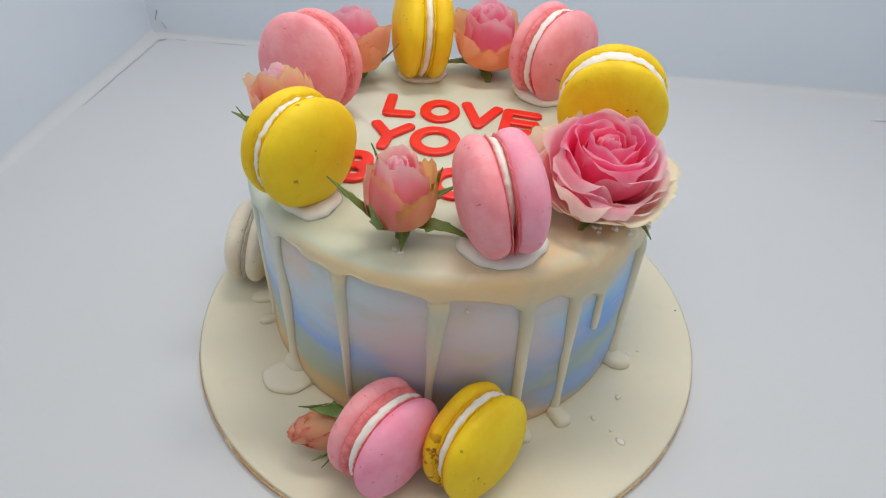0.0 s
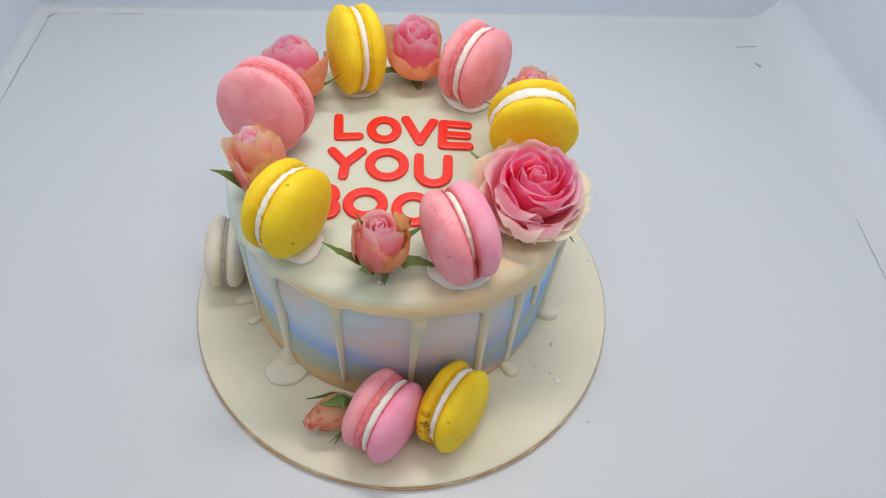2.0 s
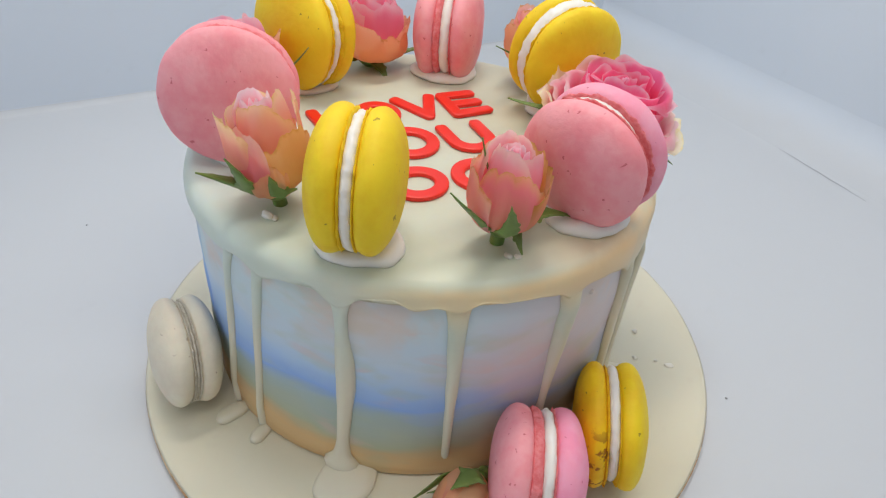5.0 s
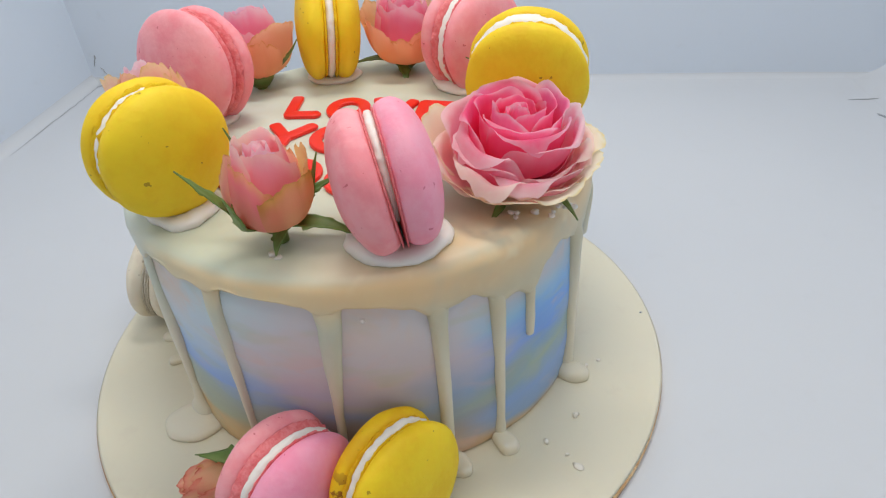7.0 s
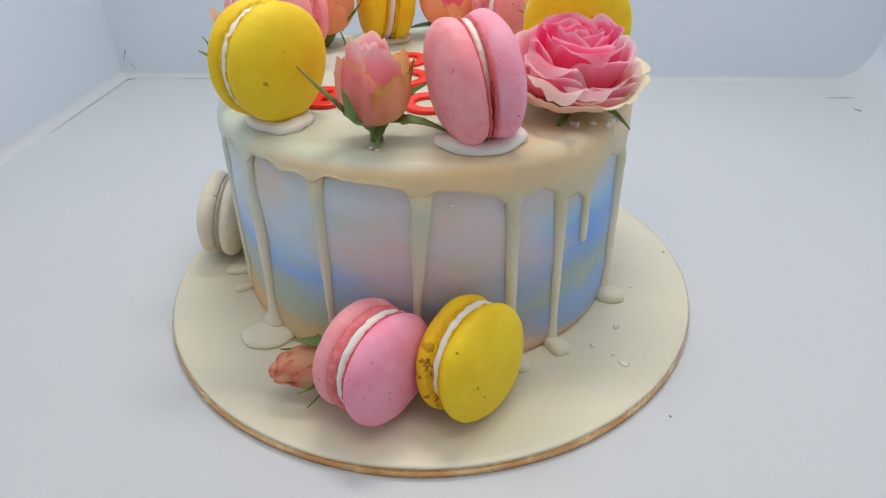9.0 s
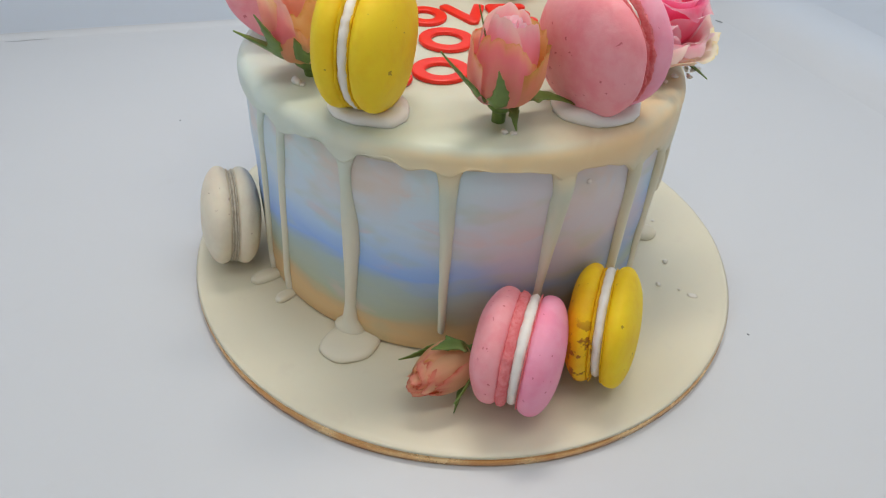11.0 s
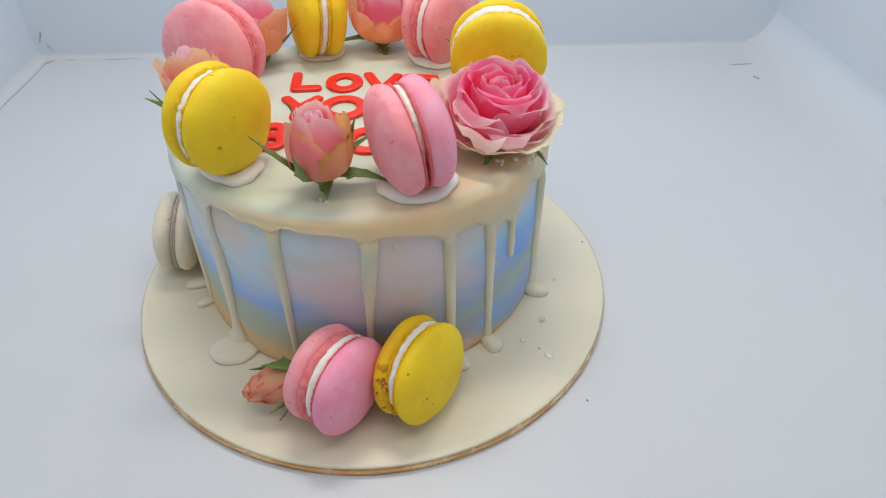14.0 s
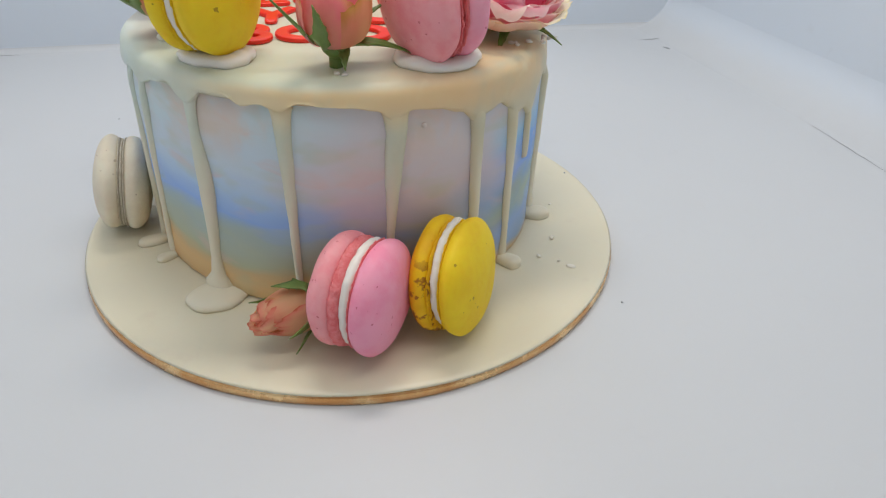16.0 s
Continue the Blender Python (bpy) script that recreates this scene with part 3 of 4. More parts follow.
drip([(-52.0, 0.0840, 0.0066), (-51.6, 0.071, 0.0034), (-51.2, 0.055, 0.0030), (-50.8, 0.035, 0.0023), (-50.6, 0.016, 0.0021), (-50.6, 0.0075, 0.0030)])
puddle(0.0616, -0.0770, 0.0046, 0.0042, 0.0042)
drip([(-42.4, 0.0790, 0.0050), (-42.2, 0.068, 0.0023), (-42.0, 0.060, 0.0024), (-41.9, 0.0530, 0.0019)])
drip([(-23.5, 0.0870, 0.0086), (-22.8, 0.074, 0.0050), (-21.8, 0.058, 0.0044), (-20.6, 0.038, 0.0038), (-19.8, 0.018, 0.0036), (-20.6, 0.0080, 0.0048)])
puddle(0.0900, -0.0385, 0.0062, 0.0050, 0.0044)
drip([(-4.0, 0.0880, 0.0070), (-3.0, 0.072, 0.0040), (-2.6, 0.058, 0.0028)])
drip([(-153.2, 0.0930, 0.0044), (-154.4, 0.078, 0.0021), (-156.0, 0.058, 0.0021), (-157.4, 0.036, 0.0019), (-158.8, 0.016, 0.0017), (-158.4, 0.0070, 0.0026)])
puddle(-0.0898, -0.0388, 0.0034, 0.0028, 0.0024, 0.6)
drip([(-162.6, 0.0935, 0.0044), (-164.5, 0.075, 0.0018), (-166.5, 0.050, 0.0018), (-169.5, 0.024, 0.0020), (-170.4, 0.014, 0.0018), (-169.0, 0.0070, 0.0028)])
puddle(-0.0975, -0.0240, 0.0050, 0.0036, 0.0030, 0.3)
bead = bmesh.new()
bmesh.ops.create_uvsphere(bead, u_segments=12, v_segments=8, radius=0.0010)
bmesh.ops.translate(bead, verts=bead.verts[:], vec=(0.0157, -0.0898, 0.0829 - BT))
part("icing_bead", bead, SPONGE, cake)


# ---------------------------------------------------------------- lettering
def letter(char, strokes, w=0.0026):
    bm = bmesh.new()
    for s in strokes:
        pts = []
        for a, b in zip(s, s[1:]):
            for k in range(5):
                pts.append((a[0] + (b[0] - a[0]) * k / 5, a[1] + (b[1] - a[1]) * k / 5, 0))
        pts.append((*s[-1], 0))
        tube(bm, pts, [w] * len(pts), flat=0.40, seg=28, square=4.2)
    xs, ys = [v.co.x for v in bm.verts], [v.co.y for v in bm.verts]
    cx, cy = (min(xs) + max(xs)) / 2, (min(ys) + max(ys)) / 2
    bmesh.ops.translate(bm, verts=bm.verts[:], vec=(-cx, -cy, 0))
    ob = part("fondant_letter", bm, RED)
    ob.location = (cx, cy, TOP + 0.0009)
    return tagged(ob, "red glossy fondant letter " + char + " lying on the cake", "letter", "red letters on the cake")


def oval(cx, cy, rx, ry, a0=0, a1=360, n=28):
    return [(cx + rx * math.cos(math.radians(a0 + (a1 - a0) * i / n)), cy + ry * math.sin(math.radians(a0 + (a1 - a0) * i / n))) for i in range(n + 1)]


letter("L", [[(-0.0351, 0.0346), (-0.0347, 0.0182)], [(-0.0347, 0.0182), (-0.0236, 0.0188)]])
letter("O", [oval(-0.0099, 0.0242, 0.0071, 0.0080)])
letter("V", [[(0.0023, 0.0330), (0.0093, 0.0142)], [(0.0093, 0.0142), (0.0178, 0.0308)]])
letter("E", [[(0.0232, 0.0294), (0.0216, 0.0114)], [(0.0232, 0.0294), (0.0370, 0.0275)], [(0.0224, 0.0203), (0.0358, 0.0189)], [(0.0216, 0.0114), (0.0362, 0.0106)]])
letter("Y", [[(-0.0376, 0.0075), (-0.0304, -0.0026)], [(-0.0219, 0.0071), (-0.0304, -0.0026)], [(-0.0304, -0.0026), (-0.0315, -0.0113)]])
letter("O", [oval(-0.0086, -0.0031, 0.0090, 0.0093)])
letter("U", [[(0.0085, 0.0026), (0.0079, -0.0092)] + oval(0.0155, -0.0096, 0.0076, 0.0076, 180, 360, 14) + [(0.0240, 0.0014)]])
letter("B", [[(-0.0436, -0.0198), (-0.0432, -0.0380)], [(-0.0436, -0.0198)] + oval(-0.0390, -0.0242, 0.0040, 0.0044, 90, -90, 10) + [(-0.0434, -0.0288)],
             [(-0.0434, -0.0288)] + oval(-0.0388, -0.0334, 0.0044, 0.0046, 90, -90, 10) + [(-0.0432, -0.0380)]])
letter("O", [oval(-0.0197, -0.0308, 0.0087, 0.0081)])
letter("O", [oval(0.0042, -0.0348, 0.0085, 0.0087)])


# ---------------------------------------------------------------- macarons
def shell_mesh(radius, height, seed):
    """A domed shell, widest a little above its flat base."""
    prof = [(0, 0.0), (radius * 0.84, 0.0), (radius * 0.90, 0.0003), (radius * 0.945, height * 0.07), (radius * 0.978, height * 0.15), (radius * 0.996, height * 0.25), (radius, height * 0.34)]
    for i in range(1, 12):
        t = math.pi / 2 * i / 12
        prof.append((radius * math.cos(t) ** 0.86, height * (0.34 + 0.66 * math.sin(t) ** 1.05)))
    prof.append((0, height))

    def go(a, p, h):
        k = 1 + wobble((math.cos(a), math.sin(a), h * 60), 1.1, 0.030, seed) + wobble((math.cos(a), math.sin(a), h * 80), 3.2, 0.012, seed)
        return Vector((p.x * k, p.y * k, p.z + (wobble(p, 70, 0.0004, seed) if h > 0.002 else 0)))
    return lathe(prof, 64, go)


def foot_mesh(radius, height, seed):
    prof = [(0, 0), (radius * 0.84, 0), (radius * 0.92, height * 0.15), (radius * 0.95, height * 0.45), (radius * 0.955, height * 0.8), (radius * 0.92, height), (0, height)]

    def go(a, p, h):
        k = 1 + wobble((math.cos(a), math.sin(a), h * 100), 9, 0.04, seed) + wobble((math.cos(a), math.sin(a), h * 100), 22, 0.03, seed)
        return Vector((p.x * k, p.y * k, p.z))
    return lathe(prof, 120, go)


def fill_mesh(radius, height, seed):
    prof = [(0, -height / 2), (radius * 0.92, -height / 2), (radius * 0.98, -height * 0.3), (radius, 0), (radius * 0.98, height * 0.3), (radius * 0.92, height / 2), (0, height / 2)]

    def go(a, p, h):
        k = 1 + wobble((math.cos(a), math.sin(a), h * 60), 1.3, 0.04, seed) + wobble((math.cos(a), math.sin(a), h * 60), 9, 0.03, seed) + wobble((math.cos(a), math.sin(a), h * 200), 20, 0.014, seed)
        return Vector((p.x * k, p.y * k, p.z * (1 + wobble((math.cos(a), math.sin(a), 0), 6, 0.18, seed + 2))))
    return lathe(prof, 128, go)


def macaron(c, yaw, pitch, dia, thick, shells, feet, label, seed, fill=0.0032, fill_r=0.94, group="macarons on the cake", foot_h=0.0008, lean=(0, 0), fill_up=0.0, fat=1.2, cream_of=CREAM):
    """Two domed shells with frilled feet round a disc of white cream. The axis points to yaw, pitch (degrees); lean opens a shell."""
    ob = thing("macaron", label, "macaron", group=group)
    ob.matrix_world = pose(*c, 0, 90 - pitch, yaw)
    rad = dia / 2
    frills = foot_h if isinstance(foot_h, tuple) else (foot_h, foot_h)
    dome = (thick - fill - sum(frills)) / 2
    mid = thick / 2 - dome - frills[0] - fill / 2
    for side, material, foot, tip, frill in ((1, shells[0], feet[0], lean[0], frills[0]), (-1, shells[1], feet[1], lean[1], frills[1])):
        shell = part("shell", shell_mesh(rad, dome, seed + side * 3.1), material, ob)
        shell.matrix_local = pose(0, 0, side * (thick / 2 - dome), (0 if side > 0 else 180), tip, 0)
        f_ob = part("foot", foot_mesh(rad, frill + 0.0004, seed + side), foot, shell, "rough frilled foot")
        f_ob.matrix_local = pose(0, 0, -frill, 0, 0, 0)
    cream = part("filling", fill_mesh(rad * fill_r, fill * fat, seed + 9), cream_of, ob, "white cream filling")
    cream.location = (-fill_up, 0, mid)
    return ob


PF, YF_, IF = (PINK_FOOT, PINK_FOOT), (YELLOW_FOOT, YELLOW_FOOT), (IVORY_FOOT, IVORY_FOOT)
TOPG = "macarons standing on the cake"
macaron((-0.0529, -0.0544, 0.1231), -34.1, -1.1, 0.0434, 0.0283, (YELLOW, YELLOW), YF_, "yellow macaron with white cream standing on edge on the cake", 1.0, fill=0.0031, fill_r=0.94, foot_h=0.0003, group=TOPG)
macaron((0.0232, -0.0683, 0.1213), 17.8, 8.6, 0.0446, 0.0320, (ROSY, PINK), PF, "pink macaron with a narrow cream filling standing on the cake", 2.0, fill=0.0016, fill_r=0.75, foot_h=0.0003, fill_up=0.0040, lean=(1.5, -1.5), fat=1.8, group=TOPG)
macaron((0.0660, 0.0013, 0.1244), -93.9, -5.0, 0.0455, 0.0283, (YELLOW, YELLOW), YF_, "yellow macaron with white cream behind the large rose", 3.0, fill=0.0054, fill_r=0.985, foot_h=0.0003, group=TOPG)
macaron((0.0423, 0.0577, 0.1191), -40.2, 1.3, 0.0463, 0.0316, (PINK, PINK), PF, "pink macaron with thick white cream standing on the cake", 4.0, fill=0.0040, foot_h=(0.0003, 0.0028), group=TOPG)
macaron((-0.0254, 0.0658, 0.1225), -162.5, 5.9, 0.0483, 0.0298, (YELLOW, YELLOW), YF_, "deep yellow macaron with a white cream line on the cake", 5.0, group=TOPG)
macaron((-0.0700, 0.0165, 0.1223), -109.1, 10.3, 0.0468, 0.0284, (PINK, PINK), PF, "pink macaron with no cream showing, standing on the cake", 6.0, fill=0.0012, fill_r=0.80, foot_h=0.0026, group=TOPG)
BOTG = "macarons on the cake board"
macaron((-0.0121, -0.1114, 0.0286), -34.9, 0.1, 0.0437, 0.0330, (WARM_PINK, PINK), PF, "pink macaron with white cream standing on the cake board", 7.0, fill=0.0033, fill_r=0.93, fill_up=0.0010, foot_h=(0.0002, 0.0036), group=BOTG)
macaron((0.0242, -0.1079, 0.0278), -38.0, 8.2, 0.0456, 0.0269, (YELLOW, TOASTED), (YELLOW_FOOT, TOASTED_FOOT), "yellow macaron with a browned foot standing on the board", 8.0, fill=0.0032, fill_r=0.91, fill_up=0.0014, foot_h=(0.0002, 0.0008), group=BOTG)
macaron((-0.1060, -0.0026, 0.0270), 2.9, -9.1, 0.0432, 0.0250, (IVORY, IVORY), IF, "ivory white macaron leaning on the side of the cake", 9.0, fill=0.0012, fill_r=0.94, foot_h=0.0004, group=BOTG, cream_of=IVORY_FOOT)


def dollop(x, y, rx, ry, h, turn, seed):
    """A squashed blob of white cream that holds a macaron upright."""
    prof = [(0, 0.0), (0.9, 0.0), (0.99, 0.2), (1.0, 0.5), (0.93, 0.82), (0.75, 1.0), (0.4, 0.95), (0, 0.9)]

    def go(a, p, h_):
        k = 1 + wobble((math.cos(a), math.sin(a), 0), 1.6, 0.16, seed) + wobble((math.cos(a), math.sin(a), h_), 4.5, 0.05, seed)
        return Vector((p.x * rx * k, p.y * ry * k, h_ * h * (1 + wobble((math.cos(a), math.sin(a), 0), 1.4, 0.3, seed + 4))))
    ob = part("cream_dollop", lathe(prof, 40, go), CREAM)
    ob.matrix_world = pose(x, y, TOP - 0.0003, 0, 0, turn)
    return tagged(ob, "squashed dollop of white cream under a macaron", "cream", "cream dollops on the cake")


dollop(-0.0522, -0.0555, 0.0136, 0.0112, 0.0040, -30, 1)
dollop(0.0252, -0.0700, 0.0175, 0.0136, 0.0046, 10, 2)
dollop(0.0655, 0.0010, 0.0130, 0.0150, 0.0042, -8, 3)
dollop(0.0402, 0.0545, 0.0160, 0.0145, 0.0040, -20, 4)
dollop(-0.0245, 0.0625, 0.0120, 0.0105, 0.0034, 10, 5)
dollop(-0.0685, 0.0160, 0.0122, 0.0120, 0.0036, 20, 6)


# ---------------------------------------------------------------- roses
def bezier(p, t):
    a, b, c, d = p
    s = 1 - t
    return tuple(s * s * s * a[i] + 3 * s * s * t * b[i] + 3 * s * t * t * c[i] + t * t * t * d[i] for i in range(2))


def petal_mesh(size, path, bearing, half, spiral, point, ruffle, seed, nu=14, nv=14, curl=0.0, rag=0.0, blunt=0.20):
    """A cupped petal. path: four (radius, height) controls in units of size; half: half its width in degrees; point: how far the lip comes to a tip."""
    bm = bmesh.new()
    uvl = bm.loops.layers.uv.new("UVMap")
    grid, uvs = [], {}
    for j in range(nv + 1):
        v = j / nv
        row = []
        for i in range(nu + 1):
            u = 2 * i / nu - 1
            lip = 1 - blunt * abs(u) ** (2.4 if blunt < 0.3 else 3.2) + point * (0.05 - 0.08 * abs(u))
            lip += ruffle * (0.10 * noise.noise(Vector((u * 2.2, seed * 1.37, 0.5))) + 0.045 * noise.noise(Vector((u * 7.0, seed * 2.11, 1.5))))
            lip -= rag * (0.10 * abs(noise.noise(Vector((u * 5.0, seed * 0.9, 3.5)))) + 0.06 * abs(noise.noise(Vector((u * 13.0, seed * 1.9, 4.5)))))
            s = v * lip
            rho, z = bezier(path, min(s, 1.12))
            c = max(0.0, s - 0.74) / 0.26
            rho += 0.17 * curl * c ** 1.5
            z -= 0.12 * curl * c ** 2.5
            width = math.sin(min(1.0, 0.34 + 1.6 * v) * math.pi / 2)
            a = math.radians(bearing + half * u * width)
            rho *= 1 + spiral * u
            w = noise.noise(Vector((u * 1.6 + seed, v * 1.6, seed * 0.37)))
            rho += 0.05 * ruffle * v * w + 0.03 * ruffle * v ** 3 * noise.noise(Vector((u * 4.5, seed * 3.3, 2.5)))
            z += 0.09 * ruffle * v * noise.noise(Vector((u * 2.0, v, seed + 5)))
            p = Vector((rho * math.cos(a), rho * math.sin(a), z)) * size
            vert = bm.verts.new(p)
            uvs[vert] = ((u + 1) / 2, v)
            row.append(vert)
        grid.append(row)
    for r0, r1 in zip(grid, grid[1:]):
        for i in range(nu):
            face = bm.faces.new((r0[i], r0[i + 1], r1[i + 1], r1[i]))
            for loop in face.loops:
                loop[uvl].uv = uvs[loop.vert]
    bmesh.ops.recalc_face_normals(bm, faces=bm.faces[:])
    return bm


def petal(rose, material, *args, **kw):
    bm = petal_mesh(*args, **kw)
    me = bpy.data.meshes.new("petal")
    bm.to_mesh(me)
    bm.free()
    me.materials.append(material)
    me.polygons.foreach_set("use_smooth", [True] * len(me.polygons))
    ob = new("petal", me)
    ob.parent = rose
    return ob


def sepal(rose, size, bearing, length, rise, droop, width=0.20, hug=0.0):
    """A folded green sepal with a few side teeth that arches away from the base of the flower."""
    bm = bmesh.new()
    a = math.radians(bearing)
    out, side = Vector((math.cos(a), math.sin(a), 0)), Vector((-math.sin(a), math.cos(a), 0))
    n, rows = 24, []
    for i in range(n + 1):
        t = i / n
        p = out * (0.10 + length * t) + Vector((0, 0, 0.02 + rise * t - droop * t * t)) + side * 0.09 * math.sin(t * 4 + bearing)
        if hug:
            p = out * (hug * min(1.0, math.sqrt(2.6 * t)) + length * max(0.0, t - 0.4)) + Vector((0, 0, -0.02 + rise * t ** 1.2)) + side * 0.09 * math.sin(t * 4 + bearing)
        w = width * math.sin(math.pi * min(1, 0.14 + 0.86 * t) ** 0.8) * (1 - 0.40 * t) + 0.010
        row = []
        for k in (-1, -0.5, 0, 0.5, 1):
            tooth = 1.0
            if abs(k) == 1 and 0.35 < t < 0.85:
                tooth = 1 + 0.55 * max(0, noise.noise(Vector((t * 9, k * 3, bearing)))) * 2
            row.append(bm.verts.new((p + side * w * k * tooth + Vector((0, 0, 0.45 * w * abs(k)))) * size))
        rows.append(row)
    for r0, r1 in zip(rows, rows[1:]):
        for k in range(4):
            bm.faces.new((r0[k], r0[k + 1], r1[k + 1], r1[k]))
    bmesh.ops.recalc_face_normals(bm, faces=bm.faces[:])
    bmesh.ops.solidify(bm, geom=bm.faces[:], thickness=0.0004)
    return part("sepal", bm, GREEN, rose)


def stem(rose, size, length, radius=0.0022, bend=(0, 0)):
    bm = bmesh.new()
    pts = [Vector((bend[0] * k * k, bend[1] * k * k, -length * k)) for k in (0, 0.25, 0.5, 0.75, 1.0)]
    tube(bm, [Vector((0, 0, 0.12 * size))] + pts, [radius * 1.7, radius * 1.5] + [radius] * 4, up=Vector((0, 1, 0)), seg=12)
    return part("stem", bm, GREEN, rose)


def cup(lip, height, belly, base=0.0, sag=0.42):
    """The path of a petal that bulges to belly and closes to lip, as radius and height."""
    return ((0.08, base), (belly * 1.12, base + 0.06 * height), (belly * 1.06, height * (1 - sag) + base * sag), (lip, height))


HEART = cup(0.09, 1.80, 0.24, 0.5, 0.2)
INNER = cup(0.26, 1.84, 0.44, 0.3, 0.22)
SECOND = cup(0.50, 1.86, 0.80, 0.1, 0.28)


def jitter(path, rng, r, h):
    """The same petal path with its lip moved a little."""
    dr, dh = rng.uniform(-r, r), rng.uniform(-h, h)
    return list(path[:2]) + [(path[2][0] + dr * 0.6, path[2][1] + dh * 0.6), (path[3][0] + dr, path[3][1] + dh)]


def rosebud(c, size, lean, turn, mats, label, seed, outer, sepals, stem_len, squash=1.0, tight=1.0):
    """A half open rose. c: the middle of the flower; lean: (degrees, bearing) by which it tips. outer: for each outer petal its bearing, material,
    height, lip radius, half width in degrees, outward curl and raggedness."""
    rose = thing("rose", label, "rose", group="roses on the cake")
    axis = Vector((-math.sin(radians(lean[1])), math.cos(radians(lean[1])), 0))
    m = Matrix.Rotation(radians(lean[0]), 4, axis)
    rose.matrix_world = Matrix.Translation(Vector(c)) @ m @ Matrix.Translation((0, 0, -size * squash))
    k = Matrix.Diagonal((1, 1, squash, 1))
    rng = random.Random(seed)
    obs = []
    for i in range(2):
        obs.append(petal(rose, mats[0], size, HEART, turn + i * 170, 120, 0.45, 0.0, 0.6, seed + i))
    for i in range(3):
        path = [(r * tight, z) for r, z in jitter(INNER, rng, 0.05, 0.08)]
        obs.append(petal(rose, mats[0], size, path, turn + 40 + i * 121, 92, 0.30, 0.3, 1.1, seed + 10 + i, curl=0.15))
    for i in range(4):
        path = [(r * tight, z) for r, z in jitter(SECOND, rng, 0.06, 0.12)]
        obs.append(petal(rose, mats[1], size, path, turn + 95 + i * 92 + rng.uniform(-12, 12), 74, 0.20, 0.5, 1.4, seed + 20 + i, curl=0.45, rag=0.3, nu=20))
    for i, (bearing, material, high, lip, half, curl, rag) in enumerate(outer):
        belly = 0.98 + 0.02 * i
        path = ((0.10, 0.0), (belly * 1.12, 0.02), (belly * 1.04 + 0.35 * max(0.0, lip - 1.0), high * 0.62), (lip, high))
        obs.append(petal(rose, material, size, path, bearing, half, 0.06, 0.4, 1.5, seed + 30 + i, curl=curl, rag=rag, nu=32, nv=18))
    for b, l, r_, d, *w in sepals:
        obs.append(sepal(rose, size, b, l, r_, d, *w))
    for o in obs:
        o.data.transform(k)
    hip = part("hip", lathe([(0, -0.30 * size), (0.20 * size, -0.28 * size), (0.36 * size, -0.12 * size), (0.46 * size, 0.10 * size), (0.30 * size, 0.16 * size), (0, 0.16 * size)], 20), GREEN, rose)
    tagged(hip, "rounded green base of the flower")
    if stem_len:
        stem(rose, size, stem_len, 0.0024)
    return rose


rosebud((-0.0121, -0.0722, 0.1221), 0.0125, (4, -90), 10, (P_MID, P_BLUSH), "pink and golden half open rosebud on a short stem", 3,
        [(95, P_EDGE, 1.62, 0.78, 62, 0.5, 0.6), (-125, P_STREAK, 1.64, 0.68, 70, 0.35, 0.6), (158, P_EDGE, 1.50, 0.86, 56, 0.7, 0.8), (-24, P_OLIVE, 1.30, 0.94, 62, 0.5, 1.0), (22, P_GOLD, 1.62, 0.94, 42, 0.8, 0.9)],
        [(195, 1.6, 1.45, 0.0, 0.24, 1.02), (238, 0.3, 1.2, 0.0, 0.26, 1.05), (30, 0.5, 1.3, 0.0, 0.22, 1.04), (165, 0.75, 2.0, 0.0, 0.11), (-8, 2.1, 0.25, 0.45, 0.26), (32, 1.7, 0.8, 0.1, 0.20), (-75, 0.8, 0.0, 0.3)], 0.009, 1.24, 0.92)
rosebud((-0.0703, -0.0215, 0.1228), 0.0130, (8, 160), 150, (P_MID, P_CREAM), "pale pink rosebud with golden outer petals at the cake's rim", 5,
        [(70, P_PEACH, 1.60, 0.90, 60, 0.6, 0.5), (-165, P_CREAM, 1.80, 0.84, 54, 0.7, 0.7), (-10, P_CREAM, 1.84, 0.86, 30, 0.6, 0.8), (-138, P_BLUSH, 1.55, 0.82, 36, 0.3, 0.3), (-58, P_GOLD, 1.36, 0.92, 60, 0.4, 0.5), (-108, P_PEACH, 0.92, 0.94, 26, 0.1, 0.2)],
        [(190, 1.4, 0.9, 0.0, 0.34, 0.9), (-140, 0.8, 1.3, 0.0, 0.26, 1.02), (-100, 0.1, 0.75, 0.0, 0.30, 1.06), (-20, 0.8, 0.8, 0.0, 0.24, 1.02), (90, 0.6, 1.0, 0.0, 0.22, 1.04)], 0.008, 1.34)
rosebud((-0.0590, 0.0535, 0.1205), 0.0166, (10, 120), 10, (P_BLOOM, P_BLOOM), "pink rose with a peach outer petal between two macarons", 7,
        [(-115, P_BLOOM, 1.50, 0.76, 60, 0.5, 0.2), (170, P_BLUSH, 1.55, 0.85, 60, 0.7, 0.3), (90, P_PEACH, 1.45, 0.95, 58, 0.8, 0.4), (-22, P_PEACH, 1.56, 1.04, 52, 1.0, 0.6), (-62, P_PEACH, 1.10, 0.98, 34, 0.3, 0.4)],
        [(-25, 1.7, 0.3, -0.7, 0.15), (-100, 1.0, 0.2, 0.3), (60, 1.0, 0.3, 0.3)], 0.012, 1.0)
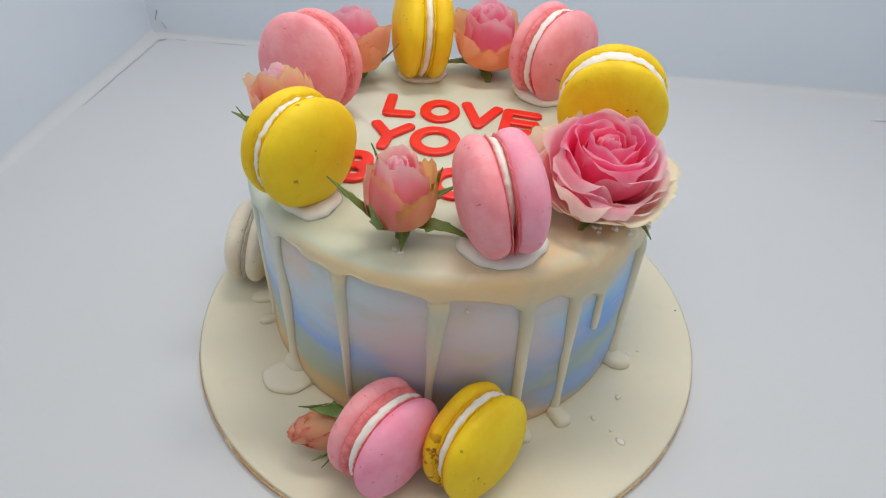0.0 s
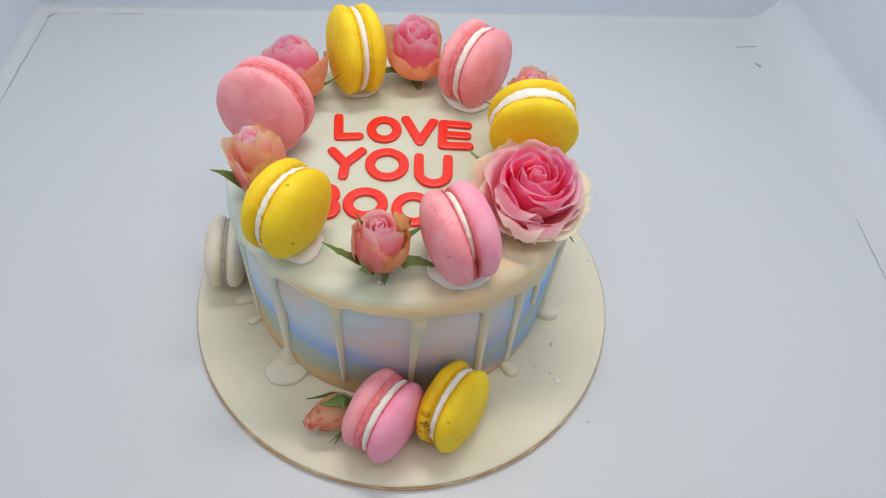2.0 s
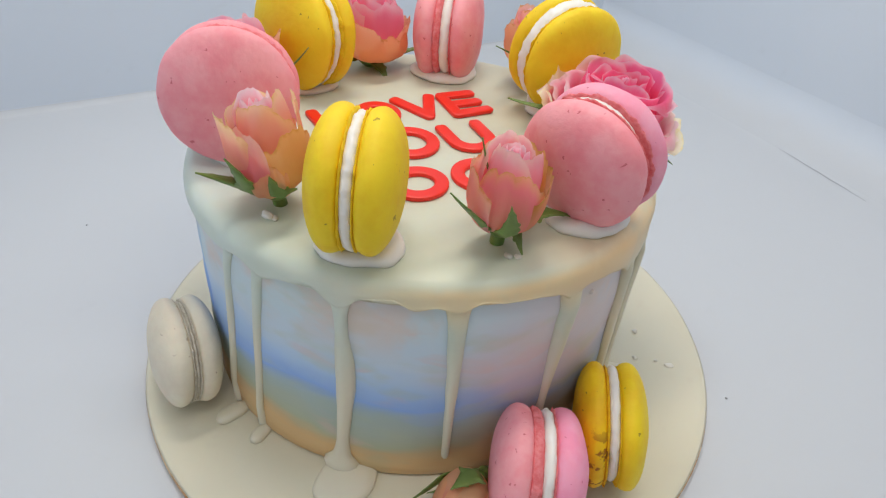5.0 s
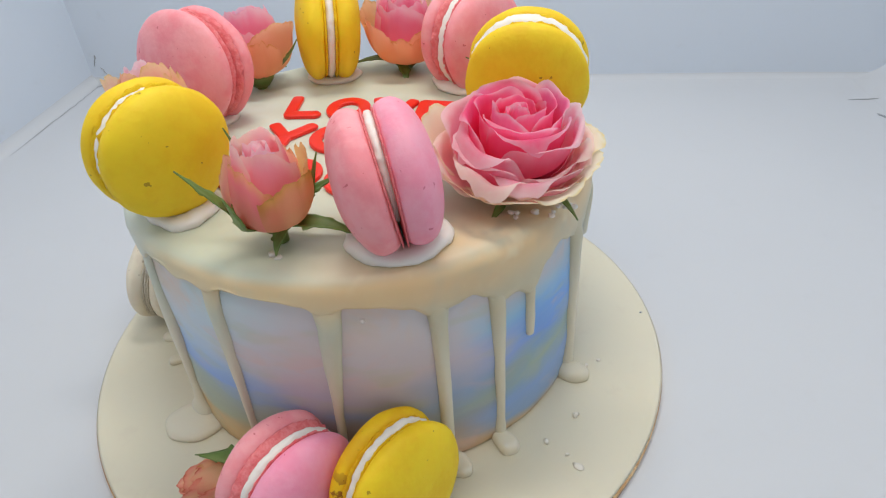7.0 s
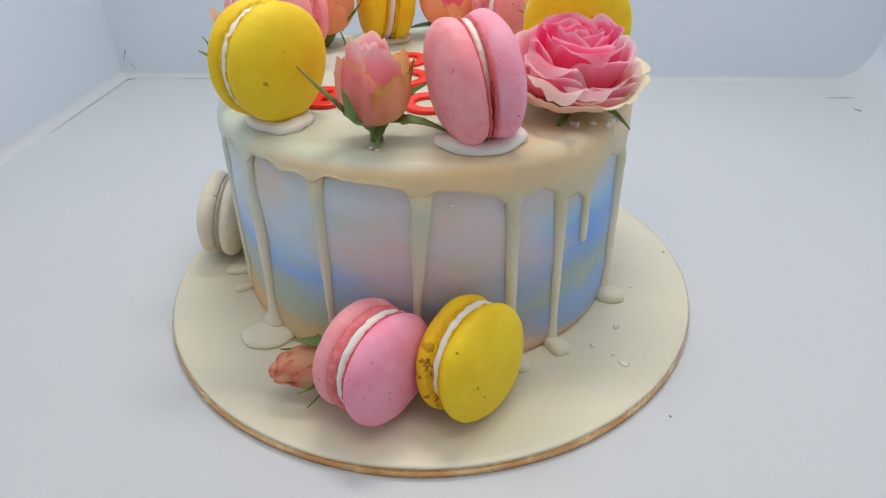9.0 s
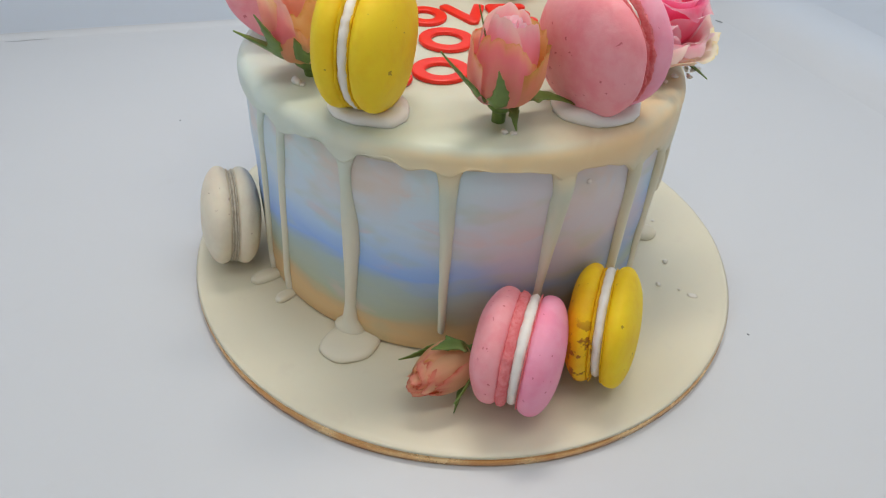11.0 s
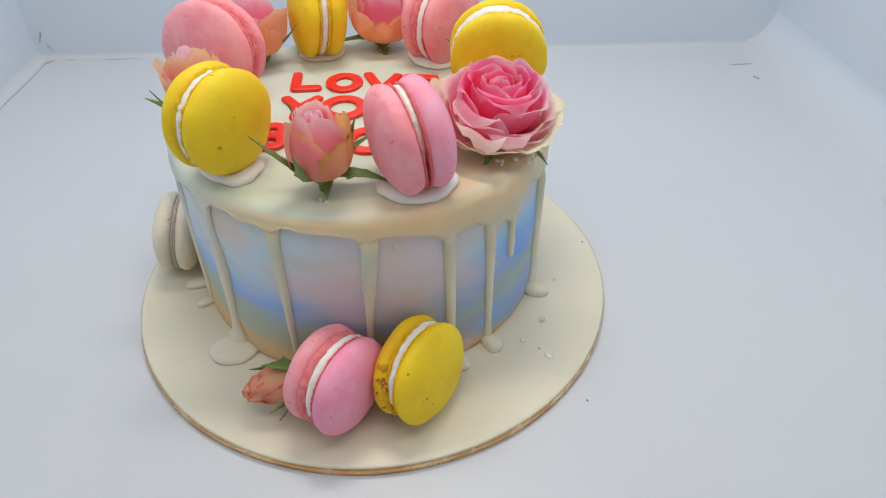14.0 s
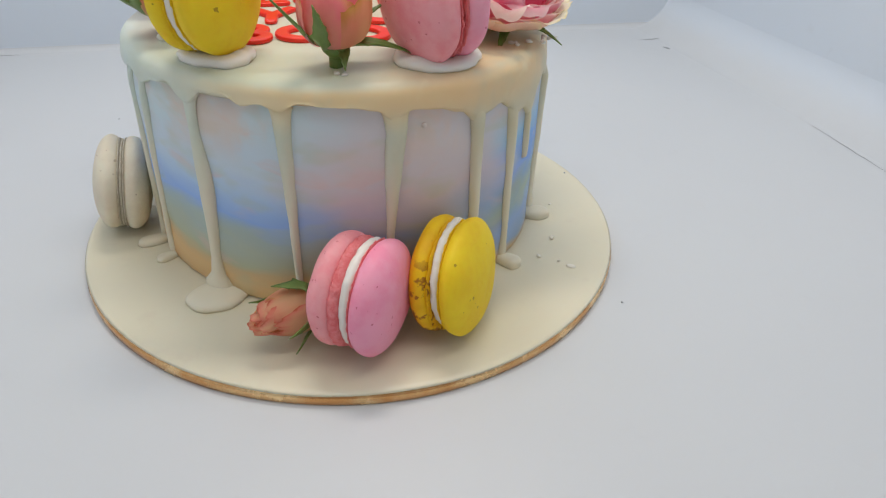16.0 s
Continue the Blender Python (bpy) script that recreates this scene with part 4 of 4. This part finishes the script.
rosebud((0.0088, 0.0717, 0.1213), 0.0166, (6, -100), 155, (P_BLOOM, P_BLOOM), "pink hearted rose with peach outer petals on the cake", 9,
        [(60, P_PEACH, 1.48, 0.92, 60, 0.7, 0.4), (168, P_PEACH, 1.62, 0.98, 46, 0.9, 0.6), (-35, P_PEACH, 1.22, 0.96, 56, 0.5, 0.4), (-140, P_PEACH, 1.36, 0.96, 50, 0.5, 0.4), (-88, P_PEACH, 1.02, 0.98, 46, 0.2, 0.3)],
        [(-15, 1.6, -0.1, -0.3, 0.16), (190, 1.5, 0.0, 0.1), (-90, 0.9, 0.0, 0.4), (80, 1.0, 0.2, 0.3)], 0.007, 1.02)
rosebud((0.0696, 0.0285, 0.1225), 0.0128, (8, 60), 90, (P_MID, P_EDGE), "small pink rosebud half hidden behind a yellow macaron", 11,
        [(-110, P_EDGE, 1.5, 0.85, 60, 0.6, 0.5), (10, P_CREAM, 1.66, 0.95, 50, 1.0, 0.8), (100, P_PEACH, 1.4, 0.9, 60, 0.5, 0.4), (200, P_PEACH, 1.5, 0.96, 50, 0.8, 0.6)],
        [(200, 2.2, 0.9, 0.0, 0.10), (-120, 1.8, -0.2, 0.3), (-20, 1.6, 1.0, 0.1, 0.14), (60, 1.2, 0.4, 0.3)], 0.010, 1.05)
rosebud((-0.0410, -0.1065, 0.0200), 0.0104, (84, 205), 0, (P_DRY, P_DRY), "dried pink rosebud with green sepals lying on the board", 13,
        [(0, P_DRY, 1.70, 0.36, 76, 0.1, 0.7), (92, P_PEACH, 1.66, 0.38, 72, 0.2, 0.8), (180, P_DRY, 1.66, 0.38, 74, 0.1, 0.7), (-88, P_DRY, 1.58, 0.42, 66, 0.2, 0.9)],
        [(28, 0.3, 1.3, 0.0, 0.42, 1.06), (118, 0.5, 1.5, 0.0, 0.20, 1.04), (-62, 0.6, 1.4, 0.0, 0.20, 1.04), (-110, 1.1, 1.1, 0.0, 0.20, 0.9), (150, 1.4, 0.7, 0.0, 0.14, 0.8)], 0.004, 1.40, 0.8)


def open_rose(c, size, lean, label, seed):
    """A fully open garden rose: swirled heart, rings of broad cupped petals, pale outer petals bent back."""
    rose = thing("rose", label, "rose", group="roses on the cake")
    axis = Vector((-math.sin(radians(lean[1])), math.cos(radians(lean[1])), 0))
    rose.matrix_world = Matrix.Translation(Vector(c)) @ Matrix.Rotation(radians(lean[0]), 4, axis)
    rng = random.Random(seed)
    rings = [
        (2, cup(0.05, 0.98, 0.11, 0.5, 0.20), 120, 0.45, P_HEART, 0.8, 0.0, 0.02),
        (3, cup(0.13, 1.00, 0.20, 0.4, 0.22), 90, 0.36, P_HEART, 1.2, 0.1, 0.05),
        (3, cup(0.27, 1.02, 0.35, 0.3, 0.24), 84, 0.30, P_HEART, 1.2, 0.3, 0.06),
        (3, cup(0.41, 1.08, 0.49, 0.1, 0.20), 92, 0.22, P_HEART, 1.0, 0.6, 0.05),
        (4, cup(0.55, 1.04, 0.60, 0.0, 0.20), 74, 0.18, P_HEART, 1.1, 0.7, 0.06),
        (4, cup(0.68, 0.90, 0.74, 0.0, 0.20), 62, 0.16, P_MID, 1.2, 1.0, 0.08),
        (5, ((0.09, 0.00), (0.90, 0.00), (0.88, 0.46), (0.82, 0.72)), 52, 0.14, P_MID, 1.2, 1.1, 0.08),
        (5, ((0.09, -0.01), (0.98, -0.01), (0.98, 0.38), (0.92, 0.56)), 48, 0.12, P_RING, 1.3, 1.0, 0.08),
        (4, ((0.10, -0.02), (1.00, -0.04), (1.04, 0.26), (1.00, 0.44)), 48, 0.08, P_RING, 1.4, 0.7, 0.07),
    ]
    for k, (n, path, half, spiral, material, ruffle, curl, loose) in enumerate(rings):
        for i in range(n):
            petal(rose, material, size, jitter(path, rng, loose, 1.4 * loose), k * 47 + i * 360 / n + rng.uniform(-16, 16), half + rng.uniform(-4, 12), spiral * rng.uniform(0.6, 1.4), rng.uniform(0.3, 1.8), ruffle, seed + k * 11 + i, nu=30, nv=20, curl=curl * rng.uniform(0.7, 1.25), rag=0.35 if k > 6 else 0.1, blunt=0.20 if k < 2 else 0.46)
    # pale outer petals: bearing, half width, lip radius, lip height, curl
    for i, (bearing, half, lip, high, curl) in enumerate(((176, 36, 1.16, 0.70, 0.4), (142, 30, 1.08, 0.56, 0.6), (-138, 38, 1.10, 0.40, 0.3), (-98, 38, 1.10, 0.38, 0.3), (-58, 36, 1.10, 0.40, 0.4), (-18, 30, 1.14, 0.42, 0.5), (16, 26, 1.16, 0.44, 0.6), (66, 36, 1.04, 0.40, 0.5), (106, 34, 1.04, 0.66, 0.4))):
        path = ((0.10, -0.05), (0.90, -0.09), (0.98 + 0.1 * lip, 0.10 + 0.3 * high), (lip, high))
        petal(rose, P_PALE, size, path, bearing, half, 0.05, 1.2, 1.3, seed + 140 + i, nu=24, nv=18, curl=curl, rag=0.5, blunt=0.42)
    for b, l, r_, d in ((-45, 1.15, -0.15, 0.05), (-100, 0.95, -0.15, 0.1), (-170, 0.8, -0.2, 0.0), (70, 1.0, -0.1, 0.05), (10, 1.0, -0.1, 0.1), (130, 1.55, 0.1, 0.1)):
        sepal(rose, size, b, l, r_, d, 0.10)
    stem(rose, size, 0.006, 0.0024)
    return rose


open_rose((0.0608, -0.0352, 0.1066), 0.0244, (10, -75), "large open pink rose with pale cream outer petals on the cake", 21)


# ---------------------------------------------------------------- crumbs
def crumb(x, y, z, s, material, label, group, seed):
    bm = bmesh.new()
    bmesh.ops.create_icosphere(bm, subdivisions=2, radius=1)
    for v in bm.verts:
        k = 1 + wobble(v.co, 1.4, 0.5, seed)
        v.co = Vector((v.co.x * s[0] * k, v.co.y * s[1] * k, v.co.z * s[2] * k))
    ob = part("icing_crumb", bm, material)
    ob.matrix_world = pose(x, y, z + s[2] * 0.7, 0, 0, seed * 50)
    return tagged(ob, label, "crumb", group)


BOARDC = "crumbs on the cake board"
for i, (x, y, sx, sy, sz) in enumerate(((0.0887, -0.0607, 0.0014, 0.0011, 0.0010), (0.0764, -0.0740, 0.0013, 0.0010, 0.0008), (0.0880, -0.0845, 0.0022, 0.0015, 0.0004), (0.0840, -0.0795, 0.0008, 0.0007, 0.0006), (0.0955, -0.0330, 0.0010, 0.0007, 0.0005), (0.1010, -0.0300, 0.0008, 0.0010, 0.0004))):
    crumb(x, y, BT, (sx, sy, sz), FLAKE, "tiny flake of cream icing on the board", BOARDC, i + 1.0)
for i, (x, y, sx, sy, sz) in enumerate(((-0.0130, -0.0785, 0.0016, 0.0011, 0.0007), (-0.0105, -0.0800, 0.0010, 0.0014, 0.0005), (-0.0735, -0.0285, 0.0014, 0.0022, 0.0014), (-0.0715, -0.0305, 0.0016, 0.0010, 0.0006))):
    crumb(x, y, TOP, (sx, sy, sz), CREAM, "small wisp of white cream at the foot of a rose stem", "cream at the rose stems", i + 20.0)
for i, (x, y) in enumerate(((-0.132, 0.142), (0.1025, -0.108), (0.124, 0.002))):
    crumb(x, y, 0.0 if math.hypot(x - BX, y - BY) > BR else BT, (0.0006, 0.0005, 0.0003), CRACK, "tiny grey speck of dust on a white surface", "dust specks", i + 30.0)
rng = random.Random(4)
for i in range(14):
    a = rng.uniform(-1.9, -0.6)
    r = rng.uniform(0.019, 0.025)
    crumb(0.0630 + r * math.cos(a), -0.0345 + r * math.sin(a), TOP, (rng.uniform(0.0006, 0.0014),) * 2 + (0.0007,), CREAM, "tiny white crumb of cream beside the large rose", "crumbs beside the large rose", i + 0.5)
